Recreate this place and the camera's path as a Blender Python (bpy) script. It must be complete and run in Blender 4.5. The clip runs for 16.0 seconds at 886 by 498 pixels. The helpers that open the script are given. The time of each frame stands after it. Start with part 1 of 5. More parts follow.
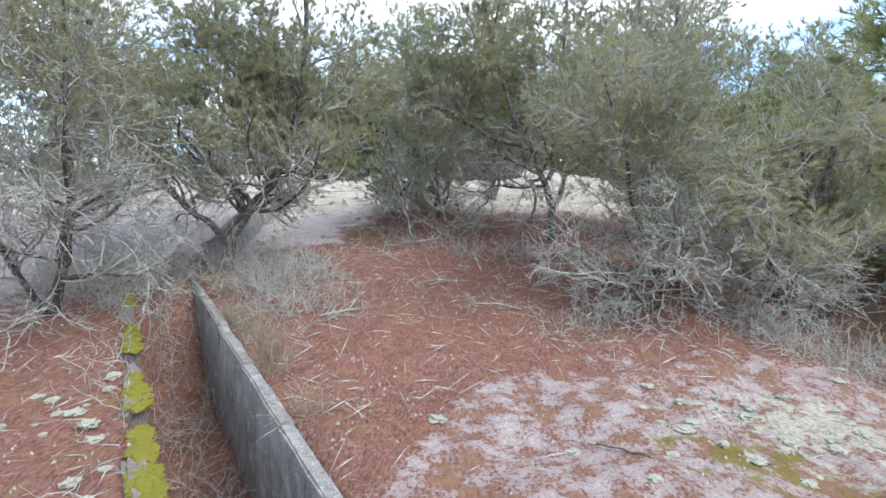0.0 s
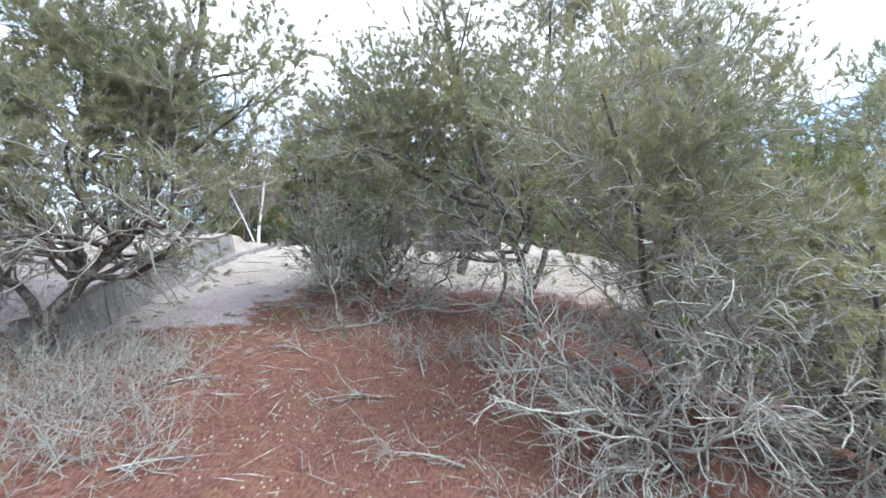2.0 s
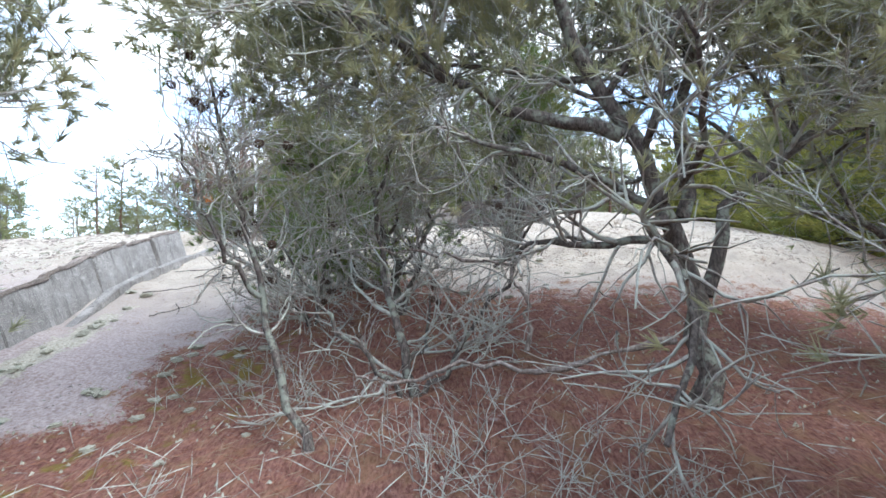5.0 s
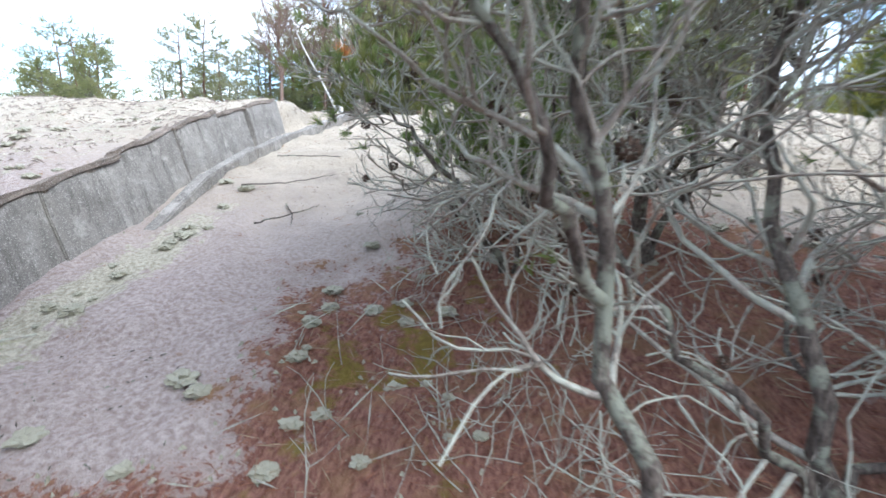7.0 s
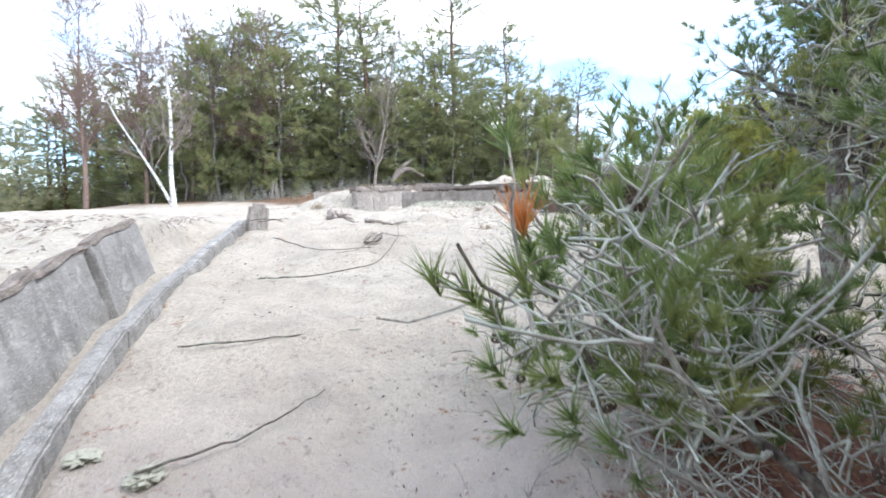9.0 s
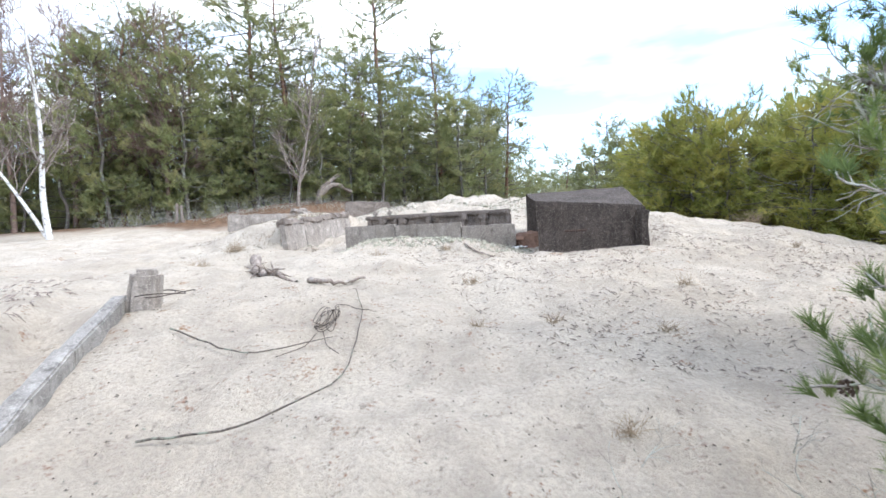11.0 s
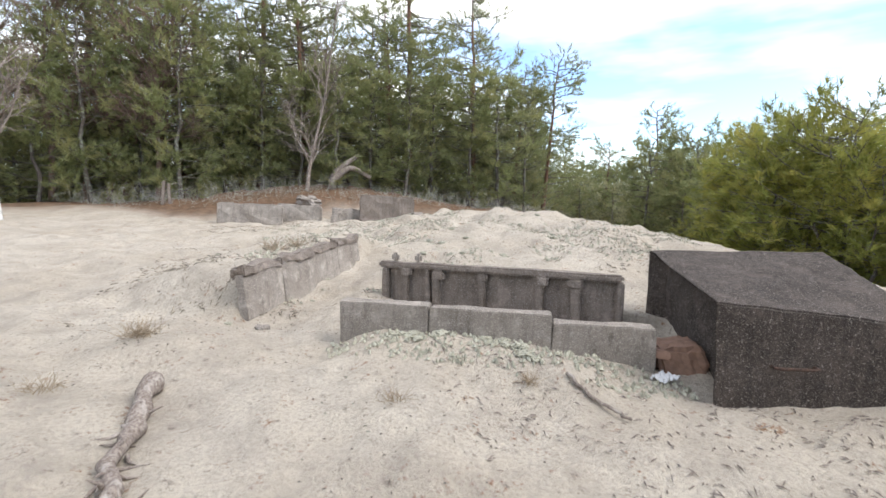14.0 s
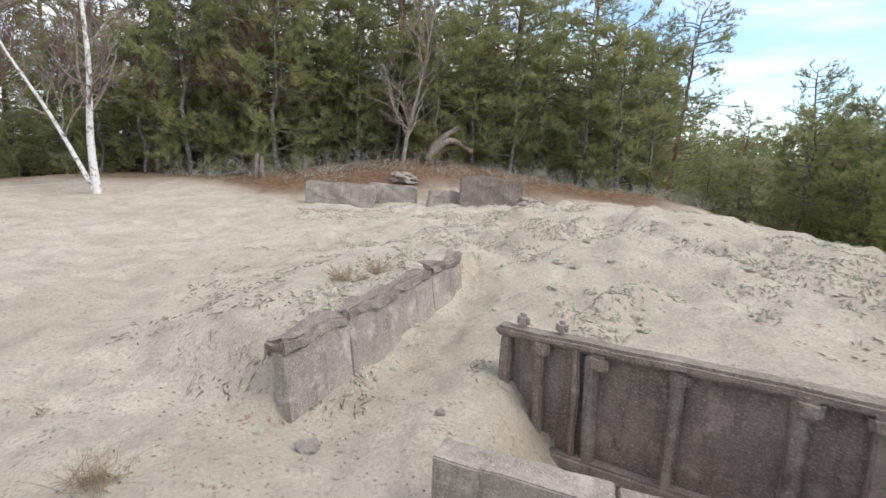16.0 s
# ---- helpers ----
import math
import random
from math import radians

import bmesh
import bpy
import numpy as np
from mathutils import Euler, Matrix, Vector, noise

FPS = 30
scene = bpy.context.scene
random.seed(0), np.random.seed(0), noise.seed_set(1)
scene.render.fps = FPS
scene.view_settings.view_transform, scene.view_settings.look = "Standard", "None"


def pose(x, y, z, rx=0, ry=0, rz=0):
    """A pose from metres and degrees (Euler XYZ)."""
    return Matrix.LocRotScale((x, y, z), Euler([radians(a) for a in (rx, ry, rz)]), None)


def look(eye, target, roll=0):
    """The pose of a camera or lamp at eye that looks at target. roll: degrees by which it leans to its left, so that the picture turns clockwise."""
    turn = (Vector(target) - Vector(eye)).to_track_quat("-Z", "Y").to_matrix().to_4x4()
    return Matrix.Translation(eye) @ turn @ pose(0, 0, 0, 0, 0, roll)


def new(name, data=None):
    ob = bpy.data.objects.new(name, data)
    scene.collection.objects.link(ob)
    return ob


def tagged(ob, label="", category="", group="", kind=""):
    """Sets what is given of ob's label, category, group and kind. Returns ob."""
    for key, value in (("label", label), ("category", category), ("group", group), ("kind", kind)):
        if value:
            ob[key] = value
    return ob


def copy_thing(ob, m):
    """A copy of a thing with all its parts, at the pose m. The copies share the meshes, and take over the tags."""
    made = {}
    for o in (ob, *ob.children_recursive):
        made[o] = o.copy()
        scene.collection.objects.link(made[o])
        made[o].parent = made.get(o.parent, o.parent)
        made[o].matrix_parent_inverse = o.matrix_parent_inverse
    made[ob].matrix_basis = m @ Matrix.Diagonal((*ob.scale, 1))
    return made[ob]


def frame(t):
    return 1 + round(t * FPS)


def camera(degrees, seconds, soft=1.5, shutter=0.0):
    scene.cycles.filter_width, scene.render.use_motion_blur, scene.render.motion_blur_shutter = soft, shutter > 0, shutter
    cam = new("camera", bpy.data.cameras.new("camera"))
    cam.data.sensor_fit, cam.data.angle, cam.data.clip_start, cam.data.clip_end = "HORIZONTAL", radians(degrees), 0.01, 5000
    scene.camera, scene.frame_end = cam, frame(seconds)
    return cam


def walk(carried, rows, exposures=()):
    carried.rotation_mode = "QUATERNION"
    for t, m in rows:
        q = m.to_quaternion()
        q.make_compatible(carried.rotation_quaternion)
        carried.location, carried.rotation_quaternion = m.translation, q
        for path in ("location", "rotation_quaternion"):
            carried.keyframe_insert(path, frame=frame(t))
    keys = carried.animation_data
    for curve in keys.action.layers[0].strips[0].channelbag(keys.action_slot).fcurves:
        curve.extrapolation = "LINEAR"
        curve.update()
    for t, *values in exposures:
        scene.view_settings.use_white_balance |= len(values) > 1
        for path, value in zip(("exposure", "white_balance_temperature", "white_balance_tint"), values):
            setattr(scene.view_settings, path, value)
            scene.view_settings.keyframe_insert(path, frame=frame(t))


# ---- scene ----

cam = camera(84.5, 16.0, 1.6, 0.2)
PATH = [
    (0.0, 0.000, 0.000, 0.000, 86.60, -0.00, 0.00),
    (0.5, 0.035, 0.252, -0.060, 86.60, 0.11, 0.09),
    (1.0, -0.080, 0.792, 0.003, 89.01, 0.07, -3.91),
    (1.5, 0.125, 1.354, -0.065, 90.93, 0.57, -7.35),
    (2.0, 0.600, 2.207, 0.139, 95.00, -2.41, -1.76),
    (2.5, 0.670, 2.931, 0.272, 95.00, -0.47, -1.17),
    (3.0, 0.710, 3.717, 0.345, 94.90, 2.04, -1.12),
    (3.5, 0.595, 4.433, 0.428, 93.99, 4.53, 2.13),
    (6.0, 0.017, 6.683, 0.549, 87.90, 0.80, 0.20),
    (6.5, -0.520, 7.183, 0.610, 83.30, -0.30, 4.30),
    (7.0, -0.947, 7.793, 0.671, 78.90, -1.70, 8.60),
    (7.5, -1.459, 8.367, 0.732, 74.70, 3.40, 11.30),
    (8.0, -1.825, 8.916, 0.903, 79.30, 4.80, 5.10),
    (8.5, -2.216, 9.477, 1.086, 81.80, 3.30, -0.50),
    (9.0, -2.545, 9.879, 1.293, 86.60, 1.10, -10.70),
    (9.5, -2.704, 10.331, 1.427, 88.90, -0.80, -15.60),
    (10.0, -2.813, 10.709, 1.549, 89.80, 0.70, -17.00),
    (12.5, -2.386, 13.295, 2.220, 82.80, 2.70, -22.50),
    (13.0, -2.289, 13.832, 2.415, 83.30, -0.50, -21.80),
    (13.5, -2.069, 14.406, 2.550, 83.20, -0.50, -21.90),
    (14.0, -1.996, 14.955, 2.684, 84.50, -1.20, -17.50),
    (14.5, -1.837, 15.345, 2.794, 82.10, -1.30, -19.40),
    (15.0, -1.752, 15.882, 2.989, 80.70, -0.60, -19.20),
    (15.5, -1.789, 16.504, 3.074, 81.00, -2.00, -11.70),
    (16.0, -1.813, 17.151, 3.111, 80.20, -2.50, -6.30),
]

walk(cam, [(r[0], pose(*r[1:])) for r in PATH], [(0.0, 0.4, 5700, 7), (2.5, 0.6, 5650, 9), (3.5, 0.65, 5550, 9), (6.0, 0.7, 5700, 7), (9.0, 0.7, 5800, 9), (10.0, 0.65, 5800, 9), (12.5, 0.4, 6200, 10), (14.0, 0.15, 6400, 10), (16.0, -0.05, 6500, 10)])

# ---- world and sun ----
world = bpy.data.worlds.new("world")
scene.world = world
world.use_nodes = True
wn, wl = world.node_tree.nodes, world.node_tree.links
wbg = wn["Background"]
sky = wn.new("ShaderNodeTexSky")
sky.sky_type, sky.sun_disc = "NISHITA", False
sky.sun_elevation, sky.sun_rotation = radians(50), radians(125)
sky_gain = wn.new("ShaderNodeMix")
sky_gain.data_type, sky_gain.blend_type = "RGBA", "MULTIPLY"
sky_gain.inputs[0].default_value = 1.0
sky_gain.inputs[7].default_value = (1.5, 1.6, 1.7, 1)
wl.new(sky.outputs[0], sky_gain.inputs[6])
wtc = wn.new("ShaderNodeTexCoord")
wmap = wn.new("ShaderNodeMapping")
wmap.inputs["Scale"].default_value = (1.2, 1.2, 5.0)
wmap.inputs["Location"].default_value = (0.0, 0.0, 0.6)
wl.new(wtc.outputs["Generated"], wmap.inputs[0])
wnoise = wn.new("ShaderNodeTexNoise")
wnoise.inputs["Scale"].default_value, wnoise.inputs["Detail"].default_value = 1.6, 5
wl.new(wmap.outputs[0], wnoise.inputs[0])
wramp = wn.new("ShaderNodeValToRGB")
wramp.color_ramp.elements[0].position, wramp.color_ramp.elements[1].position = 0.35, 0.60
wl.new(wnoise.outputs[0], wramp.inputs[0])
wmix = wn.new("ShaderNodeMix")
wmix.data_type = "RGBA"
wl.new(wramp.outputs[0], wmix.inputs[0])
wl.new(sky_gain.outputs[2], wmix.inputs[6])
wmix.inputs[7].default_value = (8.8, 8.75, 8.7, 1)  # thin bright cloud
wl.new(wmix.outputs[2], wbg.inputs[0])
wbg.inputs[1].default_value = 0.19
sun = new("sun", bpy.data.lights.new("sun", "SUN"))
sun.data.energy, sun.data.angle, sun.data.color = 2.5, radians(30), (1.0, 0.95, 0.88)
sun.matrix_world = look((0, 0, 30), (-17, 12, 5))

# ---- materials ----


class Mat:
    """A node material with short calls."""

    def __init__(self, name, rough=0.9, metal=0.0, spec=0.25):
        self.m = bpy.data.materials.new(name)
        self.m.use_nodes = True
        self.n, self.l = self.m.node_tree.nodes, self.m.node_tree.links
        self.b = self.n["Principled BSDF"]
        self.b.inputs["Roughness"].default_value = rough
        self.b.inputs["Metallic"].default_value = metal
        self.b.inputs["Specular IOR Level"].default_value = spec
        self.pos = self.n.new("ShaderNodeTexCoord").outputs["Object"]

    def noise(self, scale, detail=4.0, rough=0.6, stretch=None, rnd=False):
        v = self.pos
        if stretch or rnd:
            mp = self.n.new("ShaderNodeMapping")
            self.l.new(v, mp.inputs[0])
            if stretch:
                mp.inputs["Scale"].default_value = stretch
            if rnd:
                oi = self.n.new("ShaderNodeObjectInfo")
                mul = self.math("MULTIPLY", oi.outputs["Random"], 37.0)
                self.l.new(mul, mp.inputs["Location"])
            v = mp.outputs[0]
        t = self.n.new("ShaderNodeTexNoise")
        t.inputs["Scale"].default_value, t.inputs["Detail"].default_value, t.inputs["Roughness"].default_value = scale, detail, rough
        self.l.new(v, t.inputs[0])
        return t.outputs[0]

    def math(self, op, a, b=0.0, clamp=False):
        k = self.n.new("ShaderNodeMath")
        k.operation, k.use_clamp = op, clamp
        for i, v in enumerate((a, b)):
            if isinstance(v, (int, float)):
                k.inputs[i].default_value = v
            else:
                self.l.new(v, k.inputs[i])
        return k.outputs[0]

    def ramp(self, fac, *stops):
        r = self.n.new("ShaderNodeValToRGB")
        e = r.color_ramp.elements
        while len(e) < len(stops):
            e.new(0.5)
        for el, (p, c) in zip(e, stops):
            el.position = p
            el.color = (c, c, c, 1) if isinstance(c, (int, float)) else (*c, 1)
        self.l.new(fac, r.inputs[0])
        return r.outputs[0]

    def mix(self, fac, a, b, mode="MIX"):
        k = self.n.new("ShaderNodeMix")
        k.data_type, k.blend_type = "RGBA", mode
        for i, v in ((0, fac), (6, a), (7, b)):
            if isinstance(v, (int, float)):
                k.inputs[i].default_value = v
            elif isinstance(v, tuple):
                k.inputs[i].default_value = (*v, 1)
            else:
                self.l.new(v, k.inputs[i])
        return k.outputs[2]

    def attr(self, name):
        a = self.n.new("ShaderNodeAttribute")
        a.attribute_name = name
        return a.outputs["Fac"]

    def island(self):
        return self.n.new("ShaderNodeNewGeometry").outputs["Random Per Island"]

    def rnd(self):
        return self.n.new("ShaderNodeObjectInfo").outputs["Random"]

    def out(self, col, bump=None, strength=0.4, dist=0.01):
        if isinstance(col, tuple):
            self.b.inputs["Base Color"].default_value = (*col, 1)
        else:
            self.l.new(col, self.b.inputs["Base Color"])
        if bump is not None:
            k = self.n.new("ShaderNodeBump")
            k.inputs["Strength"].default_value, k.inputs["Distance"].default_value = strength, dist
            self.l.new(bump, k.inputs["Height"])
            self.l.new(k.outputs[0], self.b.inputs["Normal"])
        return self.m


def make_ground():
    s = Mat("sand_ground", 0.95, 0, 0.1)
    big, mid, fine, grit = s.noise(0.7, 5), s.noise(5, 5), s.noise(38, 4), s.noise(170, 3)
    sand = s.mix(s.ramp(big, (0.3, 0.0), (0.7, 1.0)), (0.49, 0.425, 0.335), (0.62, 0.56, 0.465))
    sand = s.mix(s.ramp(s.noise(2.3, 6, 0.7), (0.43, 0.0), (0.66, 0.75)), sand, (0.37, 0.325, 0.27))
    sand = s.mix(s.ramp(fine, (0.42, 0.0), (0.66, 0.6)), sand, (0.36, 0.305, 0.26))
    sand = s.mix(s.ramp(grit, (0.33, 0.3), (0.45, 0.0)), sand, (0.28, 0.235, 0.20))
    sand = s.mix(s.ramp(s.noise(14, 6, 0.75), (0.585, 0.0), (0.67, 0.8)), sand, (0.20, 0.165, 0.135))
    pink = s.mix(s.ramp(fine, (0.35, 0.0), (0.65, 1.0)), (0.34, 0.265, 0.24), (0.56, 0.49, 0.47))
    ash = s.math("MULTIPLY", s.attr("ash"), 1.0)
    sand = s.mix(ash, sand, pink)
    strand = s.noise(55, 5, 0.7, (1.0, 0.25, 1.0))
    red = s.mix(s.ramp(strand, (0.35, 0.0), (0.66, 1.0)), (0.13, 0.055, 0.045), (0.36, 0.19, 0.145))
    red = s.mix(s.ramp(mid, (0.5, 0.0), (0.72, 0.7)), red, (0.30, 0.19, 0.10))
    red = s.mix(s.ramp(grit, (0.6, 0.0), (0.75, 0.6)), red, (0.42, 0.33, 0.24))
    edge = s.math("ADD", s.attr("litter"), s.math("MULTIPLY", s.math("SUBTRACT", mid, 0.5), 2.2))
    edge = s.math("ADD", edge, s.math("MULTIPLY", s.math("SUBTRACT", fine, 0.5), 1.8))
    col = s.mix(s.ramp(edge, (0.36, 0.0), (0.64, 1.0)), sand, red)
    lic = s.math("ADD", s.attr("lichen"), s.math("MULTIPLY", s.math("SUBTRACT", s.noise(9, 6, 0.7), 0.5), 1.6))
    pale = s.mix(s.ramp(fine, (0.35, 0.0), (0.65, 1.0)), (0.35, 0.32, 0.24), (0.62, 0.59, 0.48))
    col = s.mix(s.ramp(lic, (0.58, 0.0), (0.70, 0.9)), col, pale)
    mos = s.math("ADD", s.attr("moss"), s.math("MULTIPLY", s.math("SUBTRACT", s.noise(4, 5, 0.6), 0.5), 1.3))
    col = s.mix(s.ramp(mos, (0.62, 0.0), (0.74, 0.85)), col, s.mix(fine, (0.10, 0.07, 0.015), (0.30, 0.25, 0.05)))
    wood = s.attr("forest")
    col = s.mix(wood, col, s.mix(s.ramp(mid, (0.4, 0.0), (0.6, 1.0)), (0.13, 0.085, 0.055), (0.20, 0.125, 0.08)))
    h = s.math("ADD", s.math("MULTIPLY", fine, 0.4), s.math("ADD", s.math("MULTIPLY", grit, 0.25), s.math("MULTIPLY", mid, 0.8)))
    return s.out(col, h, 1.0, 0.06)


def make_bark(name, dark, light, lichen, amount):
    s = Mat(name, 0.95, 0, 0.1)
    n1, n2 = s.noise(9, 5, 0.7), s.noise(60, 4, 0.7, (1, 1, 0.4))
    c = s.mix(s.ramp(n2, (0.35, 0.0), (0.65, 1.0)), dark, light)
    c = s.mix(s.ramp(n1, (0.62 - amount * 0.3, 0.0), (0.72 - amount * 0.3, 0.85)), c, lichen)
    return s.out(c, n2, 0.8, 0.012)


def make_needles(name, lo, hi, yellow, amount):
    s = Mat(name, 0.55, 0, 0.3)
    i = s.island()
    tone = s.math("ADD", s.math("MULTIPLY", i, 0.45), s.math("ADD", s.math("MULTIPLY", s.rnd(), 0.3), s.math("MULTIPLY", s.ramp(s.noise(3.2, 2), (0.35, 0.0), (0.65, 1.0)), 0.3)))
    c = s.mix(s.math("MINIMUM", tone, 1.0), lo, hi)
    c = s.mix(s.ramp(s.noise(1.1, 3), (0.55 - amount * 0.2, 0.0), (0.75 - amount * 0.2, 0.8)), c, yellow)
    s.out(c)
    tr = s.n.new("ShaderNodeBsdfTranslucent")
    s.l.new(c, tr.inputs["Color"])
    mx = s.n.new("ShaderNodeMixShader")
    mx.inputs[0].default_value = 0.55
    s.l.new(s.b.outputs[0], mx.inputs[1])
    s.l.new(tr.outputs[0], mx.inputs[2])
    s.l.new(mx.outputs[0], s.n["Material Output"].inputs["Surface"])
    return s.m


def make_concrete(name, lo, hi, stain, blot, specks=0.0):
    s = Mat(name, 0.92, 0, 0.15)
    n1, n2, n3 = s.noise(2.2, 5, 0.65, None, True), s.noise(22, 5, 0.7), s.noise(110, 3, 0.6)
    c = s.mix(s.ramp(n1, (0.3, 0.0), (0.7, 1.0)), lo, hi)
    c = s.mix(s.ramp(s.noise(3.0, 5, 0.7, (5, 5, 0.5), True), (0.5, 0.0), (0.72, 0.7)), c, stain)
    c = s.mix(s.ramp(n2, (0.56, 0.0), (0.70, 0.8)), c, blot)
    c = s.mix(s.ramp(n3, (0.56, 0.0), (0.66, 0.75)), c, tuple(min(0.6, v * 1.4 + 0.07) for v in hi))
    c = s.mix(s.ramp(n3, (0.30, 0.6), (0.40, 0.0)), c, tuple(v * 0.4 for v in lo))
    c = s.mix(s.ramp(s.noise(5.5, 6, 0.7, None, True), (0.54, 0.0), (0.66, 0.65)), c, tuple(min(0.6, v * 1.45) for v in hi))
    c = s.mix(s.ramp(s.noise(4.2, 6, 0.75, (2.2, 2.2, 0.7), True), (0.57, 0.0), (0.70, 0.7)), c, tuple(v * 0.75 for v in stain))
    if specks:
        c = s.mix(s.ramp(s.noise(70, 2, 0.5), (0.645, 0.0), (0.675, specks)), c, (0.50, 0.46, 0.40))
        c = s.mix(s.ramp(s.noise(120, 2, 0.5), (0.65, 0.0), (0.68, specks * 0.8)), c, (0.40, 0.35, 0.29))
    return s.out(c, s.math("ADD", s.math("MULTIPLY", n2, 0.7), s.math("MULTIPLY", n3, 0.5)), 0.7, 0.02)


def make_plain(name, lo, hi, scale, rough=0.85, metal=0.0, bump=0.4):
    s = Mat(name, rough, metal, 0.2)
    n = s.noise(scale, 5, 0.65)
    c = s.mix(s.ramp(n, (0.35, 0.0), (0.65, 1.0)), lo, hi)
    c = s.mix(s.math("MULTIPLY", s.island(), 0.5), c, tuple(v * 0.6 for v in lo))
    return s.out(c, s.noise(scale * 4, 3), bump, 0.01)


M_GROUND = make_ground()
M_BARK = make_bark("pine_bark", (0.05, 0.042, 0.037), (0.19, 0.16, 0.14), (0.30, 0.32, 0.26), 0.4)
M_TWIG = make_bark("dead_twig", (0.23, 0.20, 0.175), (0.45, 0.405, 0.355), (0.50, 0.52, 0.45), 0.6)
M_TRUNK_RED = make_bark("scots_pine_bark", (0.11, 0.07, 0.055), (0.27, 0.16, 0.115), (0.26, 0.13, 0.08), 0.3)
M_BIRCH = make_bark("birch_bark", (0.60, 0.58, 0.55), (0.75, 0.73, 0.70), (0.07, 0.06, 0.055), 0.28)
M_BROWN = make_bark("bare_brown_twig", (0.17, 0.115, 0.095), (0.29, 0.2, 0.165), (0.3, 0.25, 0.21), 0.3)
M_NEEDLE = make_needles("pine_needles", (0.09, 0.14, 0.05), (0.25, 0.32, 0.11), (0.33, 0.31, 0.10), 0.35)
M_NEEDLE_OLIVE = make_needles("olive_needles", (0.24, 0.25, 0.15), (0.48, 0.48, 0.29), (0.46, 0.42, 0.22), 0.45)
M_NEEDLE_FAR = make_needles("forest_needles", (0.15, 0.175, 0.085), (0.38, 0.41, 0.18), (0.42, 0.39, 0.18), 0.45)
M_NEEDLE_BRIGHT = make_needles("dwarf_pine_needles", (0.16, 0.19, 0.05), (0.40, 0.42, 0.11), (0.45, 0.40, 0.11), 0.6)
M_NEEDLE_DRY = make_needles("dry_needles", (0.42, 0.15, 0.05), (0.62, 0.27, 0.09), (0.5, 0.2, 0.07), 0.2)
M_CONC = make_concrete("weathered_concrete", (0.225, 0.195, 0.17), (0.365, 0.325, 0.285), (0.13, 0.112, 0.095), (0.17, 0.15, 0.13))
M_CONC_GREY = make_concrete("grey_panel_concrete", (0.18, 0.168, 0.155), (0.33, 0.31, 0.285), (0.085, 0.078, 0.07), (0.13, 0.125, 0.115))
M_CONC_AGG = make_concrete("exposed_aggregate_concrete", (0.19, 0.165, 0.14), (0.30, 0.265, 0.23), (0.12, 0.10, 0.085), (0.36, 0.33, 0.29), 0.4)
M_CONC_BROWN = make_concrete("brown_concrete", (0.15, 0.125, 0.105), (0.25, 0.21, 0.18), (0.09, 0.075, 0.065), (0.13, 0.11, 0.09), 0.4)
M_CONC_DARK = make_concrete("blackened_concrete", (0.036, 0.029, 0.025), (0.08, 0.065, 0.056), (0.025, 0.022, 0.02), (0.15, 0.125, 0.105), 0.4)
M_BRICK = make_plain("red_brick_rubble", (0.24, 0.15, 0.11), (0.40, 0.25, 0.18), 14)
M_MOSS = make_plain("moss", (0.13, 0.12, 0.015), (0.33, 0.29, 0.04), 30)
M_LICHEN = make_plain("reindeer_lichen", (0.30, 0.29, 0.22), (0.58, 0.56, 0.46), 45)
M_STRAW = make_plain("dry_grass", (0.27, 0.20, 0.13), (0.46, 0.37, 0.26), 12)
M_FALLEN = make_plain("fallen_needles", (0.19, 0.075, 0.045), (0.40, 0.20, 0.13), 6)
M_DEADWOOD = make_bark("driftwood", (0.13, 0.10, 0.085), (0.34, 0.29, 0.25), (0.42, 0.38, 0.34), 0.3)
M_WIRE = make_plain("rusty_wire", (0.035, 0.028, 0.025), (0.09, 0.06, 0.045), 30, 0.6, 0.3)
M_IRON = make_plain("rusty_iron", (0.05, 0.038, 0.033), (0.13, 0.08, 0.06), 30, 0.7, 0.4)
M_PAPER = make_plain("white_paper", (0.72, 0.71, 0.70), (0.82, 0.81, 0.80), 9)
M_CONE = make_plain("pine_cone", (0.06, 0.04, 0.03), (0.15, 0.10, 0.075), 60)


# ---- building helpers ----
def mesh_ob(name, verts, faces, material, smooth=False):
    me = bpy.data.meshes.new(name)
    me.from_pydata([tuple(v) for v in verts], [], [tuple(int(i) for i in f) for f in faces])
    me.materials.append(material)
    if smooth:
        me.polygons.foreach_set("use_smooth", [True] * len(me.polygons))
    me.update()
    return new(name, me)


def part(name, bm, material, parent, label=""):
    me = bpy.data.meshes.new(name)
    bm.to_mesh(me)
    bm.free()
    me.materials.append(material)
    ob = new(name, me)
    ob.parent = parent
    if label:
        ob["label"] = label
    return ob


def child(ob, parent, label=""):
    ob.parent = parent
    if label:
        ob["label"] = label
    return ob


def smooth01(a, b, v):
    k = np.clip((v - a) / (b - a), 0, 1)
    return k * k * (3 - 2 * k)


def wob(x, y, s, k):
    return np.sin(x * s + k) * np.cos(y * s * 1.13 + 2.1 * k) + 0.5 * np.sin(x * s * 2.3 + y * s * 1.7 + k * 3)


WALK_Y = [-30, 0, 3, 5.7, 7.5, 9.7, 11.1, 13.4, 16.5, 18.5, 20.2, 22, 27, 30.5, 34, 40, 60, 120, 4000]
WALK_Z = [-2.2, -1.62, -1.48, -1.08, -0.78, -0.35, 0.05, 0.66, 1.24, 1.43, 1.47, 1.6, 1.82, 1.88, 2.3, 2.4, 1.0, -2.0, -6.0]


def bump_at(x, y, cx, cy, rx, ry):
    return np.exp(-((x - cx) / rx) ** 2 - ((y - cy) / ry) ** 2)


